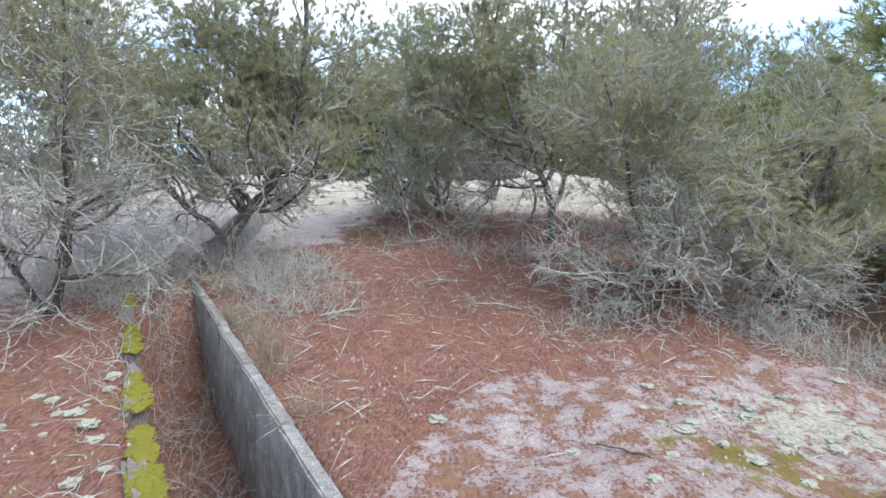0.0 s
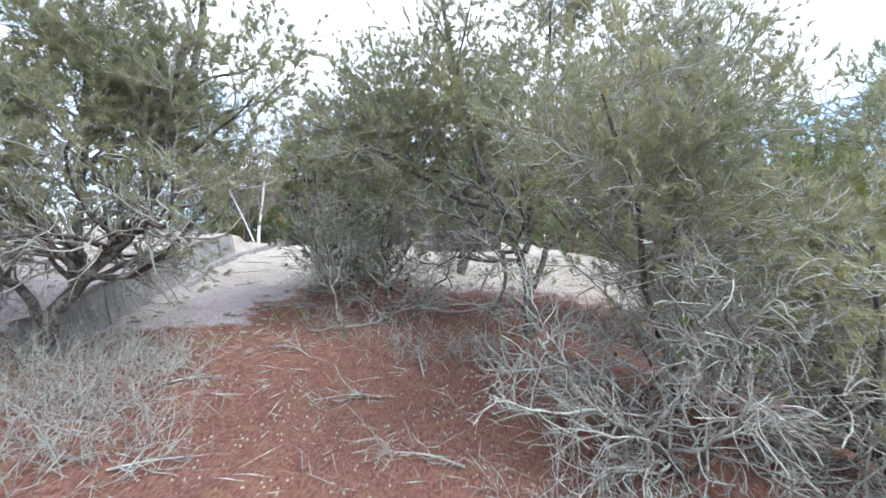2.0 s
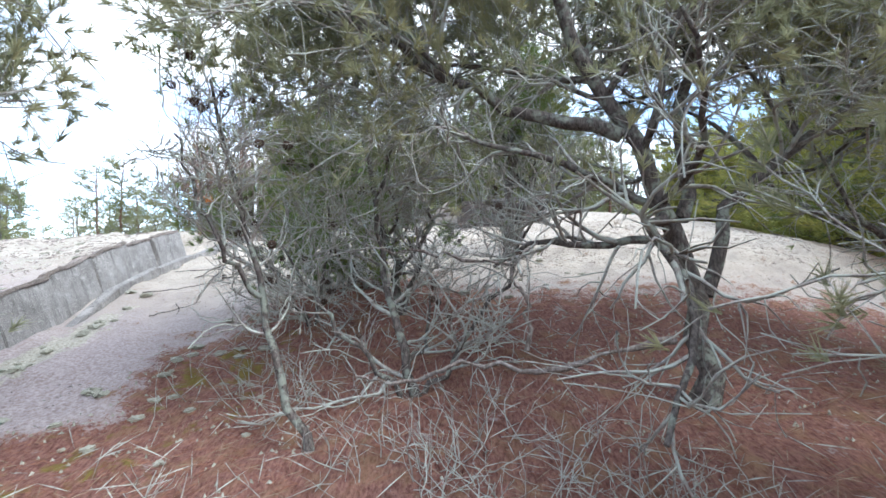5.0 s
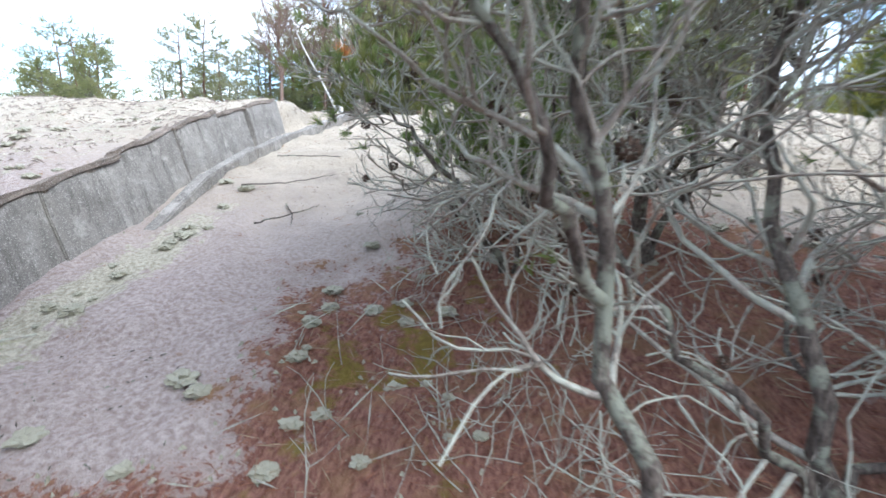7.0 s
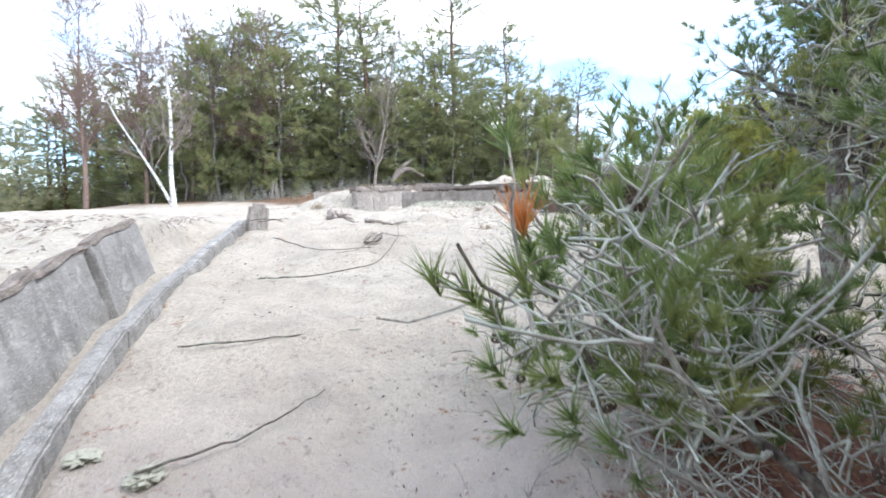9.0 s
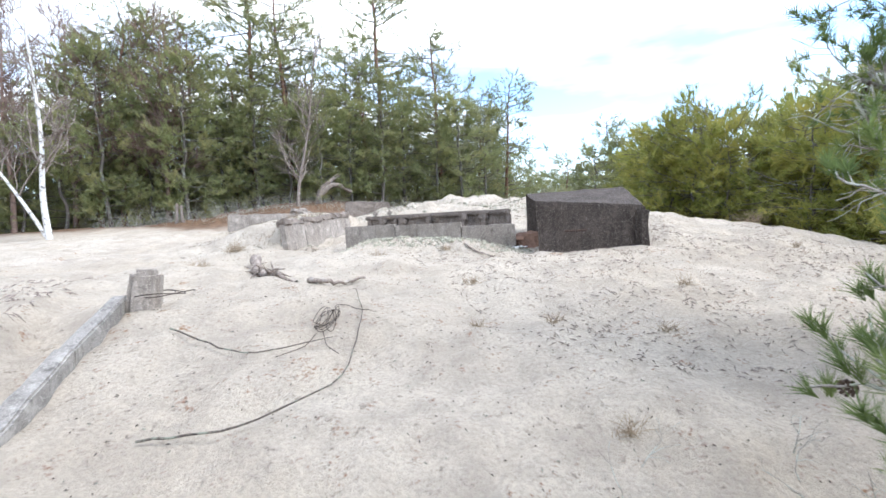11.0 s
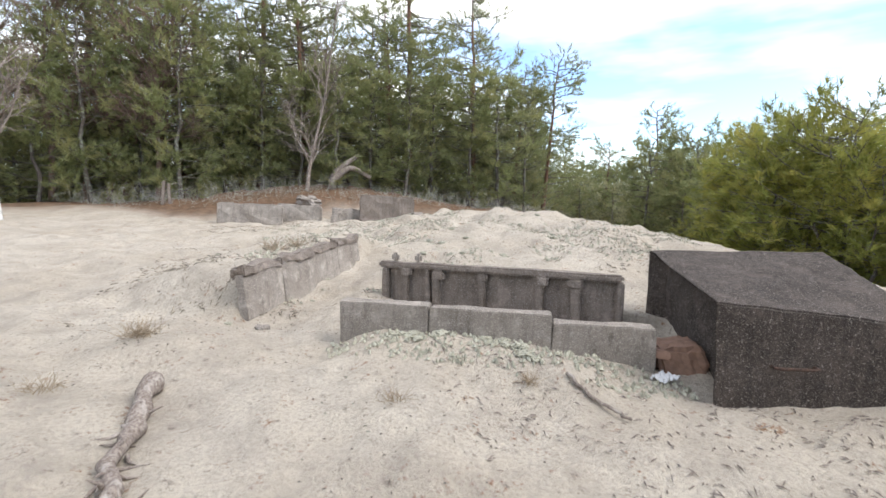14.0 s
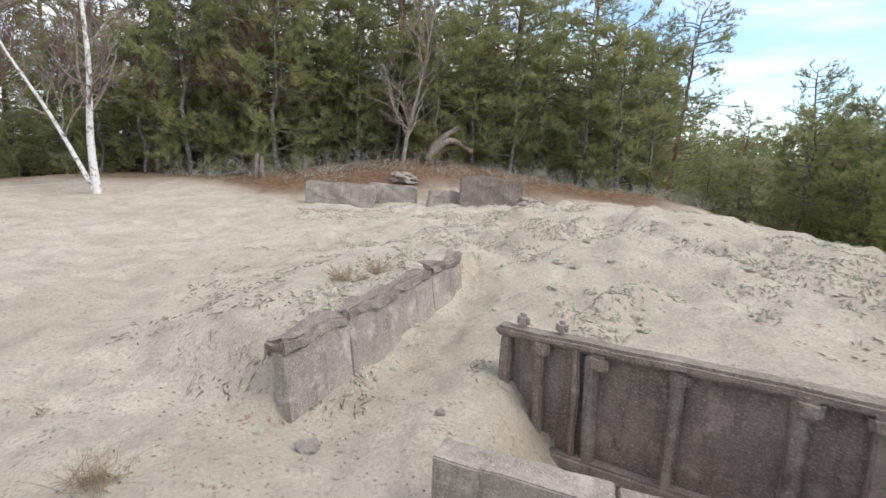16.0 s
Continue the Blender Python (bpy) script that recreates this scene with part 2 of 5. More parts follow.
TRENCH_A, TRENCH_B = (-0.45, 2.2), (-3.6, 6.9)


def trench_side(x, y):
    """Distance across (left is positive) and along the short trench."""
    ax, ay = TRENCH_A
    dx, dy = TRENCH_B[0] - ax, TRENCH_B[1] - ay
    ln = math.hypot(dx, dy)
    dx, dy = dx / ln, dy / ln
    u = (x - ax) * dx + (y - ay) * dy
    v = -(x - ax) * dy + (y - ay) * dx
    return v, u, ln


def wall_x(y):
    """The foot of the long leaning wall."""
    return -3.66 - 0.125 * (np.minimum(y, 13.6) - 9.8)


def lattice(x, y, s, seed):
    """Smooth random relief with cells of 1 / s metres."""
    u, v = x * s, y * s
    i, j = np.floor(u), np.floor(v)
    f, g = u - i, v - j
    f, g = f * f * (3 - 2 * f), g * g * (3 - 2 * g)

    def h(a, b):
        q = np.sin(a * 127.1 + b * 311.7 + seed * 74.7) * 43758.5453
        return q - np.floor(q)
    return (h(i, j) * (1 - f) + h(i + 1, j) * f) * (1 - g) + (h(i, j + 1) * (1 - f) + h(i + 1, j + 1) * f) * g - 0.5


def rough_relief(x, y):
    r = 0.07 * lattice(x, y, 1.6, 1) + 0.075 * lattice(x + 0.3 * y, y - 0.3 * x, 3.4, 2) + 0.045 * lattice(x - 0.5 * y, y + 0.5 * x, 6.1, 3)
    return r * (1 - smooth01(25, 60, np.hypot(x, y - 14)))


def height(x, y):
    x, y = np.asarray(x, float), np.asarray(y, float)
    z = np.interp(y, WALK_Y, WALK_Z)
    z = (z + np.interp(y - 0.7, WALK_Y, WALK_Z) + np.interp(y + 0.7, WALK_Y, WALK_Z)) / 3
    # low ground beyond the dune's sides
    z = z - 2.6 * smooth01(5.0, 16.0, x - 0.12 * (y - 17)) * smooth01(4, 16, y)
    z = z - 0.9 * smooth01(2.5, 7.0, x) * (1 - smooth01(9, 14, y))
    z = z - 1.8 * smooth01(10.0, 28.0, -x)
    # bank held by the leaning wall
    z = z + 0.44 * smooth01(0.0, 0.2, wall_x(y) - 0.18 - x) * smooth01(7.5, 9.5, y) * (1 - smooth01(14.5, 17.5, y)) * (1 - smooth01(7, 16, -x))
    # mounds behind the ruin
    z = z + 0.75 * bump_at(x, y, 2.4, 24.5, 3.2, 4.5) + 0.25 * bump_at(x, y, 4.5, 20.5, 2.0, 3.0)
    z = z + 1.0 * bump_at(x, y, -0.5, 37.0, 5.0, 3.2)
    # hummocks on the dune behind the ruin
    back = smooth01(20.6, 22.5, y + 0.5 * x) * (1 - smooth01(29, 33, y)) * smooth01(-3.0, -0.5, x) * (1 - smooth01(4.0, 6.5, x))
    z = z + back * (0.13 * lattice(x, y, 1.9, 8) + 0.12 * lattice(x + 0.4 * y, y - 0.4 * x, 3.7, 9))
    # hollow inside the ruin
    fx, fy = (x + 1.55) * 0.884 - (y - 19.2) * 0.467, (x + 1.55) * 0.467 + (y - 19.2) * 0.884
    hole = smooth01(-0.05, 0.55, fx) * (1 - smooth01(2.75, 2.95, fx)) * smooth01(0.02, 0.1, fy) * (1 - smooth01(0.03, 0.11, fy - 1.376 + 0.137 * (fx + 0.07)))
    z = z * (1 - hole) + hole * np.minimum(z, 1.02)
    bx, by = (x + 2.45) * 0.532 + (y - 20.0) * 0.847, -(x + 2.45) * 0.847 + (y - 20.0) * 0.532
    z = z + 0.42 * smooth01(0.02, 0.14, by) * smooth01(-0.1, 0.5, bx) * (1 - smooth01(0.6, 2.6, by)) * (1 - smooth01(2.4, 4.2, bx))
    z = z - 0.12 * np.exp(-((by + 0.3) / 0.35) ** 2) * smooth01(-0.3, 0.3, bx) * (1 - smooth01(2.2, 2.9, bx))
    z = z + 0.13 * np.exp(-((fy + 0.25) / 0.3) ** 2) * smooth01(-0.2, 0.5, fx) * (1 - smooth01(1.6, 2.6, fx))
    # short trench
    v, u, ln = trench_side(x, y)
    inside = smooth01(-0.09, -0.03, v) * (1 - smooth01(0.74, 0.81, v)) * smooth01(-0.1, 0.2, u) * (1 - smooth01(ln - 1.6, ln, u))
    z = z - 0.95 * inside
    # worn surface
    z = z + 0.03 * wob(x, y, 1.7, 0.3) + rough_relief(x, y)
    return z


def gz(x, y):
    return float(height(x, y))


PATCH_Y = [2.0, 4.0, 8.0, 8.7, 9.2, 10.0, 11.0, 12.0, 12.7, 13.4, 14.2]
PATCH_X = [-5.5, -5.5, -4.6, -3.2, -2.1, -2.1, -1.7, -1.0, 0.3, 2.2, 6.0]


def litter_at(x, y):
    k = smooth01(-0.5, 0.5, x - np.interp(y, PATCH_Y, PATCH_X) + 0.2 * wob(x, y, 2.0, 0.5))
    k = k * smooth01(-0.8, 0.6, y - 3.9 - 0.15 * x + 0.0 + 1.6 * (1 - smooth01(-0.6, 0.4, x)))
    v, u, ln = trench_side(x, y)
    k = np.maximum(k, 0.75 * smooth01(-0.05, 0.05, v) * (1 - smooth01(7.0, 9.0, y)) * (1 - smooth01(4.5, 7, -x)))
    k = np.maximum(k, 0.5 * (1 - smooth01(4.5, 5.5, y)))
    return k * (1 - smooth01(10.9, 12.6, y - 1.2 + 1.45 * smooth01(-0.4, 0.9, x)))


def build_ground():
    def axis(lo, hi, step, far):
        a = list(np.arange(lo, hi, step))
        for sgn in (-1, 1):
            d, p = step, (lo if sgn < 0 else hi)
            while abs(p) < far:
                d *= 1.22
                p += sgn * d
                a.append(p)
        return np.array(sorted(a))
    xs, ys = axis(-6.5, 6.5, 0.055, 1500), axis(1.0, 30.0, 0.06, 1500)
    gx, gy = np.meshgrid(xs, ys)
    v = np.stack([gx, gy, height(gx, gy)], -1).reshape(-1, 3)
    n, m = len(ys), len(xs)
    i = np.arange((n - 1) * m).reshape(n - 1, m)[:, :-1].ravel()
    me = bpy.data.meshes.new("ground")
    me.vertices.add(len(v))
    me.vertices.foreach_set("co", v.ravel())
    f = np.stack([i, i + 1, i + m + 1, i + m], -1)
    me.loops.add(f.size)
    me.loops.foreach_set("vertex_index", f.ravel())
    me.polygons.add(len(f))
    me.polygons.foreach_set("loop_start", np.arange(0, f.size, 4))
    me.polygons.foreach_set("use_smooth", np.ones(len(f), bool))
    me.update(calc_edges=True)
    x, y = v[:, 0], v[:, 1]
    vv, uu, ln = trench_side(x, y)
    litter = litter_at(x, y)
    forest = np.maximum(smooth01(31.0, 33.5, y + 0.6 * wob(x, y, 0.7, 1.0) - 1.5 * smooth01(5, 12, -x)), smooth01(6.2, 8.0, x - 0.15 * (y - 17)))
    forest = np.maximum(forest, smooth01(16, 22, -x))
    lichen = 0.55 * smooth01(0.2, 0.8, wall_x(y) - x) * smooth01(8, 9.5, y) * (1 - smooth01(15, 18, y)) + 0.75 * bump_at(x, y, 2.6, 3.3, 1.2, 0.9)
    lichen = lichen + 0.45 * bump_at(x, y, 1.6, 14.0, 1.8, 1.4) + 1.0 * bump_at(x, y, -3.4, 10.2, 0.33, 1.9) + 0.5 * bump_at(x, y, 0.0, 22.5, 2.2, 2.5)
    lichen = lichen + 0.38 * smooth01(-0.2, 0.6, vv - 0.9) * (1 - smooth01(5, 7, y))
    lichen = lichen + 0.34 * smooth01(7.0, 9.0, y) * (1 - smooth01(11.5, 13.0, y)) * np.clip(litter, 0, 1)
    moss = 0.38 * bump_at(x, y, -1.6, 9.4, 0.8, 2.4) + 0.26 * bump_at(x, y, -2.6, 8.2, 0.9, 0.8) + 0.14 * smooth01(5.5, 8.0, y) * (1 - smooth01(11.0, 12.5, y)) * np.clip(litter, 0, 1) + 0.75 * bump_at(x, y, 1.8, 2.8, 1.0, 0.6) + 0.3 * smooth01(0, 1, vv - 0.8) * (1 - smooth01(5, 7, y)) + 0.25 * bump_at(x, y, -0.4, 10.2, 1.6, 1.0)
    ash = np.maximum(1 - smooth01(10.0, 13.0, y), 0)
    for name, a in (("litter", np.clip(litter, 0, 1)), ("lichen", lichen), ("moss", moss), ("forest", forest), ("ash", ash)):
        me.attributes.new(name, "FLOAT", "POINT").data.foreach_set("value", a.astype(np.float32))
    me.materials.append(M_GROUND)
    tagged(new("ground", me), "pale dune sand with red pine needle litter and lichen", "ground", kind="structure")


build_ground()


# ---- concrete ----
def block(w, d, h, bevel=0.02, rough=0.012, seed=1, cuts=3, taper=(0, 0)):
    """A worn block, its base centre at the origin."""
    bm = bmesh.new()
    bmesh.ops.create_cube(bm, size=1)
    for q in bm.verts:
        q.co.x *= w
        q.co.y *= d
        q.co.z = (q.co.z + 0.5) * h
    bmesh.ops.bevel(bm, geom=bm.edges[:], offset=bevel, segments=2, affect="EDGES")
    if cuts:
        long = [e for e in bm.edges if e.calc_length() > 0.12]
        bmesh.ops.subdivide_edges(bm, edges=long, cuts=cuts, use_grid_fill=True)
    for q in bm.verts:
        k = q.co * 3.1 + Vector((seed * 7.3, seed * 1.7, 0))
        q.co += Vector((noise.noise(k), noise.noise(k + Vector((9, 0, 0))), noise.noise(k + Vector((0, 9, 0))))) * rough
        q.co += Vector((noise.noise(k * 5), noise.noise(k * 5 + Vector((9, 0, 0))), noise.noise(k * 5 + Vector((0, 9, 0))))) * rough * 0.5
        q.co.y += taper[0] * q.co.z
    return bm


def empty(name, m, label, category, group="", kind=""):
    ob = new(name)
    ob.matrix_world = m
    return tagged(ob, label, category, group, kind)


def along(a, b):
    """Length and heading of the line from a to b."""
    return math.hypot(b[0] - a[0], b[1] - a[1]), math.degrees(math.atan2(b[1] - a[1], b[0] - a[0]))


def shear(k, lean=0):
    """Makes a block that leans back by so many degrees climb by k along its length."""
    return Matrix(((1, 0, 0, 0), (-k * math.sin(radians(lean)), 1, 0, 0), (k * math.cos(radians(lean)), 0, 1, 0), (0, 0, 0, 1)))


def long_wall():
    """The leaning retaining wall: concrete panels side by side under a cap."""
    n, y0, y1 = 9, 7.4, 14.5
    w = empty("retaining_wall", pose(wall_x(11.0), 11.0, gz(wall_x(11.0) + 0.3, 11.0)), "long leaning grey concrete panel wall along the path", "wall")
    step = (y1 - y0) / n
    for i in range(n):
        yc = y0 + (i + 0.5) * step
        xc, zc = wall_x(yc), gz(wall_x(yc) + 0.4, yc) - 0.42
        rise = gz(wall_x(yc) + 0.4, yc + step / 2) - gz(wall_x(yc) + 0.4, yc - step / 2)
        turn = 97.0 if yc < 13.4 else 90.5
        p = child(part("panel", block(step + 0.02, 0.07, 0.92, 0.008, 0.012, i, 5), M_CONC_GREY, None), w)
        p.matrix_world = pose(xc, yc, zc, 0, 0, turn) @ pose(0, 0.02 * (i % 2), 0, -16 + random.uniform(-0.7, 0.7), 0, 0)
        p.data.transform(shear(rise / step, 16))
        c = child(part("cap", block(step + 0.02, 0.12, 0.055, 0.018, 0.03, i + 40, 7), M_CONC_BROWN, None), w)
        c.matrix_world = p.matrix_world @ pose(0, 0.01, 0.90)
        c.data.transform(shear(rise / step, 16))
    # kerb on the path's side
    k = empty("concrete_kerb", pose(-3.9, 13.5, gz(-3.8, 13.5)), "low worn concrete kerb edging the sand path", "kerb")
    ks = [10.9, 12.0, 13.1, 14.2, 15.3, 16.25]
    kx = [-3.70, -3.82, -3.95, -3.98, -3.94, -3.86]
    for i in range(5):
        a, b = ks[i], ks[i + 1] - 0.006
        xa, xb = kx[i], kx[i + 1]
        za, zb = gz(xa + 0.2, a) + (0.09 if i else -0.06), gz(xb + 0.2, b) + 0.11
        ln, ang = along((xa, a), (xb, b))
        p = child(part("kerb_stone", block(ln, 0.12, 0.45, 0.012, 0.012, i + 60, 7), M_CONC_GREY, None), k)
        p.matrix_world = pose((xa + xb) / 2, (a + b) / 2, (za + zb) / 2 - 0.45, 0, 0, ang)
        p.data.transform(shear((zb - za) / ln))
    p = child(part("end_post", block(0.24, 0.22, 0.85, 0.04, 0.03, 77, 5), M_CONC, None), k, "stub post at the kerb's end")
    p.matrix_world = pose(-3.72, 16.25, gz(-3.6, 16.2) - 0.52, 0, 4, 8)


def short_trench():
    ax, ay = TRENCH_A
    ln, ang = along(TRENCH_A, TRENCH_B)
    w = empty("trench_wall", pose(ax, ay, gz(ax + 0.3, ay)), "stained concrete side wall of a narrow needle-filled trench", "wall")
    n = 5
    z0, z1 = gz(ax + 0.35, ay - 0.25) + 0.03, gz(TRENCH_B[0] + 0.35, TRENCH_B[1] - 0.25)
    for i in range(n):
        s = (i + 0.5) * ln / n
        x, y = ax + math.cos(radians(ang)) * s, ay + math.sin(radians(ang)) * s
        p = child(part("panel", block(ln / n + 0.004, 0.1 + 0.004 * (i % 2), 1.1, 0.015, 0.02, i + 20, 5), M_CONC_GREY, None), w)
        p.matrix_world = pose(x, y, z0 + (z1 - z0) * s / ln - 1.08, 0, 0, ang) @ pose(0, -0.05, 0)
        p.data.transform(shear((z1 - z0) / ln))
    s2 = empty("trench_slab", pose(ax - 1.3, ay + 0.4, -1.6), "mossy concrete roof slab beside the trench", "slab")
    ox, oy = -math.sin(radians(ang)) * 0.79, math.cos(radians(ang)) * 0.79
    for i in range(5):
        s = (i + 0.5) * 1.3 - 0.7
        x, y = ax + ox + math.cos(radians(ang)) * s, ay + oy + math.sin(radians(ang)) * s
        p = child(part("slab_edge", block(1.28, 0.16, 1.1, 0.03, 0.03, i + 30, 5), M_CONC_BROWN, None), s2)
        p.matrix_world = pose(x, y, gz(x - 0.4, y - 0.1) - 1.07, 0, 0, ang)
        for j in range(16):
            bm = bmesh.new()
            bmesh.ops.create_icosphere(bm, subdivisions=3, radius=1)
            for q in bm.verts:
                q.co *= 1 + 0.35 * noise.noise(q.co * 2.2 + Vector((i * 3, j * 5, 1))) + 0.15 * noise.noise(q.co * 7 + Vector((i, j, 1)))
            m = child(part("moss_cushion", bm, M_MOSS, None), s2, "yellow-green moss cushion")
            d = random.uniform(-0.6, 0.6)
            m.matrix_world = pose(x - 0.04 * ox + d * math.cos(radians(ang)), y - 0.04 * oy + d * math.sin(radians(ang)), gz(x - 0.4, y - 0.1) + 0.02, 0, 0, ang) @ Matrix.Diagonal((random.uniform(0.05, 0.14), random.uniform(0.04, 0.10), random.uniform(0.02, 0.045), 1))


def ruin():
    # leaning wing wall
    a, b = (-2.36, 20.1), (-0.93, 22.4)
    ln, ang = along(a, b)
    z = gz(a[0] + 0.3, a[1] - 0.1)
    w = empty("wing_wall", pose(*a, z), "tilted grey concrete wall of a sunken ruin", "wall", "ruin walls")
    for i in range(4):
        s = (i + 0.5) * ln / 4
        x, y = a[0] + math.cos(radians(ang)) * s, a[1] + math.sin(radians(ang)) * s
        p = child(part("panel", block(ln / 4 + 0.012, 0.09 + 0.006 * (i % 2), 0.95, 0.006, 0.015, i + 80, 5), M_CONC, None), w)
        p.matrix_world = pose(x, y, 1.0 + 0.042 * i, 0, -3.4, ang) @ pose(0, 0, 0, -6, 0, 0)
        c = child(part("cap", block(ln / 4 + 0.02, 0.17, 0.10, 0.02, 0.055, i + 90, 8), M_CONC_BROWN, None), w)
        c.matrix_world = p.matrix_world @ pose(0, 0.02, 0.92)
    # low front wall
    a, b = (-1.55, 19.2), (0.72, 18.0)
    ln, ang = along(a, b)
    z = 1.45
    w = empty("front_wall", pose(*a, z), "low cracked concrete wall half buried in sand", "wall", "ruin walls")
    cuts = [0.0, 0.78, 1.78, ln]
    for i in range(3):
        s, wd = (cuts[i] + cuts[i + 1]) / 2, cuts[i + 1] - cuts[i] - 0.008
        x, y = a[0] + math.cos(radians(ang)) * s, a[1] + math.sin(radians(ang)) * s
        p = child(part("wall_section", block(wd, 0.17, 1.1 - 0.04 * (i == 2), 0.008, 0.014, i + 100, 7), M_CONC_AGG, None), w)
        p.matrix_world = pose(x, y, z - 0.72 - 0.02 * i, 0, 0, ang + (i - 1) * 0.6)
    # ribbed back wall
    a, b = (-0.97, 20.45), (1.12, 18.95)
    ln, ang = along(a, b)
    w = empty("ribbed_wall", pose(*a, 1.3), "brown ribbed concrete wall with a top rail", "wall", "ruin walls")
    base = pose(*a, 0.75, 0, 0, ang)
    p = child(part("wall_face", block(ln, 0.08, 1.2, 0.01, 0.012, 111, 6), M_CONC_BROWN, None), w)
    p.matrix_world = base @ pose(ln / 2, 0.06, 0)
    p = child(part("top_rail", block(ln + 0.06, 0.15, 0.075, 0.022, 0.014, 112, 8), M_CONC_BROWN, None), w)
    p.matrix_world = base @ pose(ln / 2, 0.02, 1.18)
    for i, (k, wd) in enumerate(((0.015, 0.08), (0.125, 0.07), (0.225, 0.05), (0.27, 0.08), (0.46, 0.07), (0.70, 0.09), (0.835, 0.10), (0.985, 0.07))):
        p = child(part("rib", block(wd, 0.085, 1.2, 0.014, 0.016, i + 120, 5), M_CONC_BROWN, None), w)
        p.matrix_world = base @ pose(k * ln, -0.012, -0.01, 0, random.uniform(-2.0, 2.0), 0)
        if i not in (0, 2, 7):
            p = child(part("bracket", block(wd + 0.05, 0.10, 0.12, 0.025, 0.022, i + 220, 4), M_CONC_BROWN, None), w)
            p.matrix_world = base @ pose(k * ln, -0.03, 1.08, 0, random.uniform(-6, 6), 0)
    p = child(part("foot_rail", block(ln - 0.1, 0.12, 0.1, 0.02, 0.014, 113, 6), M_CONC_BROWN, None), w)
    p.matrix_world = base @ pose(ln / 2, -0.01, 0.33)
    for i, s in enumerate((0.15, 0.42)):
        p = child(part("lug", block(0.09, 0.07, 0.10, 0.025, 0.01, i + 130, 2), M_CONC, None), w)
        p.matrix_world = base @ pose(s, 0.03, 1.25)
    # blackened block: wedge with a sloping top
    bx = empty("bunker_block", pose(1.5, 17.9, 1.35), "blackened concrete bunker entrance block with a sloping top", "bunker")
    pts = [(0.76, 17.50), (2.14, 16.95), (2.98, 18.35), (1.48, 19.02)]
    tops = [2.05, 1.92, 2.28, 2.24]
    bm = bmesh.new()
    lo = [bm.verts.new((x + (0.05 if k == 0 else 0), y, 1.0)) for k, (x, y) in enumerate(pts)]
    hi = [bm.verts.new((x, y, h)) for (x, y), h in zip(pts, tops)]
    bm.faces.new(lo[::-1])
    bm.faces.new(hi)
    for k in range(4):
        bm.faces.new((lo[k], lo[(k + 1) % 4], hi[(k + 1) % 4], hi[k]))
    # the side towards the ruin is an open, hollow doorway
    bm.faces.ensure_lookup_table()
    side = bm.faces[-1]
    bm.normal_update()
    inward = -side.normal.copy()
    bmesh.ops.inset_individual(bm, faces=[side], thickness=0.11, use_even_offset=True)
    for q in side.verts:
        q.co += inward * 0.16
        if q.co.z < 1.4:
            q.co.z = 1.02
    bmesh.ops.bevel(bm, geom=bm.edges[:], offset=0.014, segments=2, affect="EDGES")
    bmesh.ops.subdivide_edges(bm, edges=[e for e in bm.edges if e.calc_length() > 0.3], cuts=9, use_grid_fill=True)
    for q in bm.verts:
        q.co += q.co.normalized() * 0 + Vector((noise.noise(q.co * 4), noise.noise(q.co * 4 + Vector((5, 0, 0))), noise.noise(q.co * 4 + Vector((0, 5, 0))))) * 0.016
    body = part("body", bm, M_CONC_DARK, None)
    child(body, bx)
    body.matrix_parent_inverse = bx.matrix_world.inverted()
    # upright slab closing the low end
    sl = child(part("end_slab", block(0.16, 0.5, 0.98, 0.05, 0.02, 139, 5), M_CONC_DARK, None), bx, "darker rounded end slab")
    sl.matrix_world = pose(2.16, 17.12, 0.92, 0, 0, along(pts[0], pts[1])[1])
    # iron handle
    bm = bmesh.new()
    tube(bm, [(0, 0, 0), (0, -0.05, 0), (0.04, -0.065, 0), (0.24, -0.065, 0), (0.28, -0.05, 0), (0.28, 0, 0)], 0.011)
    hd = child(part("handle", bm, M_IRON, None), bx, "rusty iron bar handle")
    fa = along(pts[0], pts[1])[1]
    hd.matrix_world = pose(1.13, 17.36, 1.62, 0, 0, fa)
    pier = part("brick_pier", block(0.36, 0.28, 0.50, 0.03, 0.05, 140, 7), M_BRICK, None)
    pier.matrix_world = pose(0.95, 18.02, 1.10, 0, 0, fa)
    tagged(pier, "crumbling red brick pier beside the bunker", "masonry")
    # brick rubble in the gap
    for i in range(9):
        bm = block(0.22, 0.11, 0.065, 0.012, 0.01, i + 150, 1)
        ob = part("brick", bm, M_BRICK, None)
        ob.matrix_world = pose(0.80 + random.uniform(-0.16, 0.2), 18.1 + random.uniform(-0.12, 0.25), 1.42 + 0.045 * (i // 3), random.uniform(-8, 8), random.uniform(-8, 8), random.uniform(-50, 20))
        tagged(ob, "broken red brick lying in the gap by the bunker", "brick", "brick rubble")
    # farther remains
    for (x, y, wd, hh, rz, mat) in ((0.95, 30.3, 1.7, 0.85, -5, M_CONC_BROWN), (-0.3, 30.6, 0.9, 0.4, 8, M_CONC), (-3.1, 30.6, 1.9, 0.6, -12, M_CONC), (-1.7, 31.0, 1.4, 0.5, -14, M_CONC), (1.7, 30.7, 0.3, 0.75, 10, M_CONC)):
        ob = part("concrete_remnant", block(wd, 0.22, hh * 0.95 + 0.3, 0.04, 0.04, int(wd * 50), 5), mat, None)
        ob.matrix_world = pose(x, y, gz(x, y) - 0.3, 0, random.uniform(-4, 4), rz)
        tagged(ob, "broken concrete wall remnant on the far sand", "wall", "far remnants")
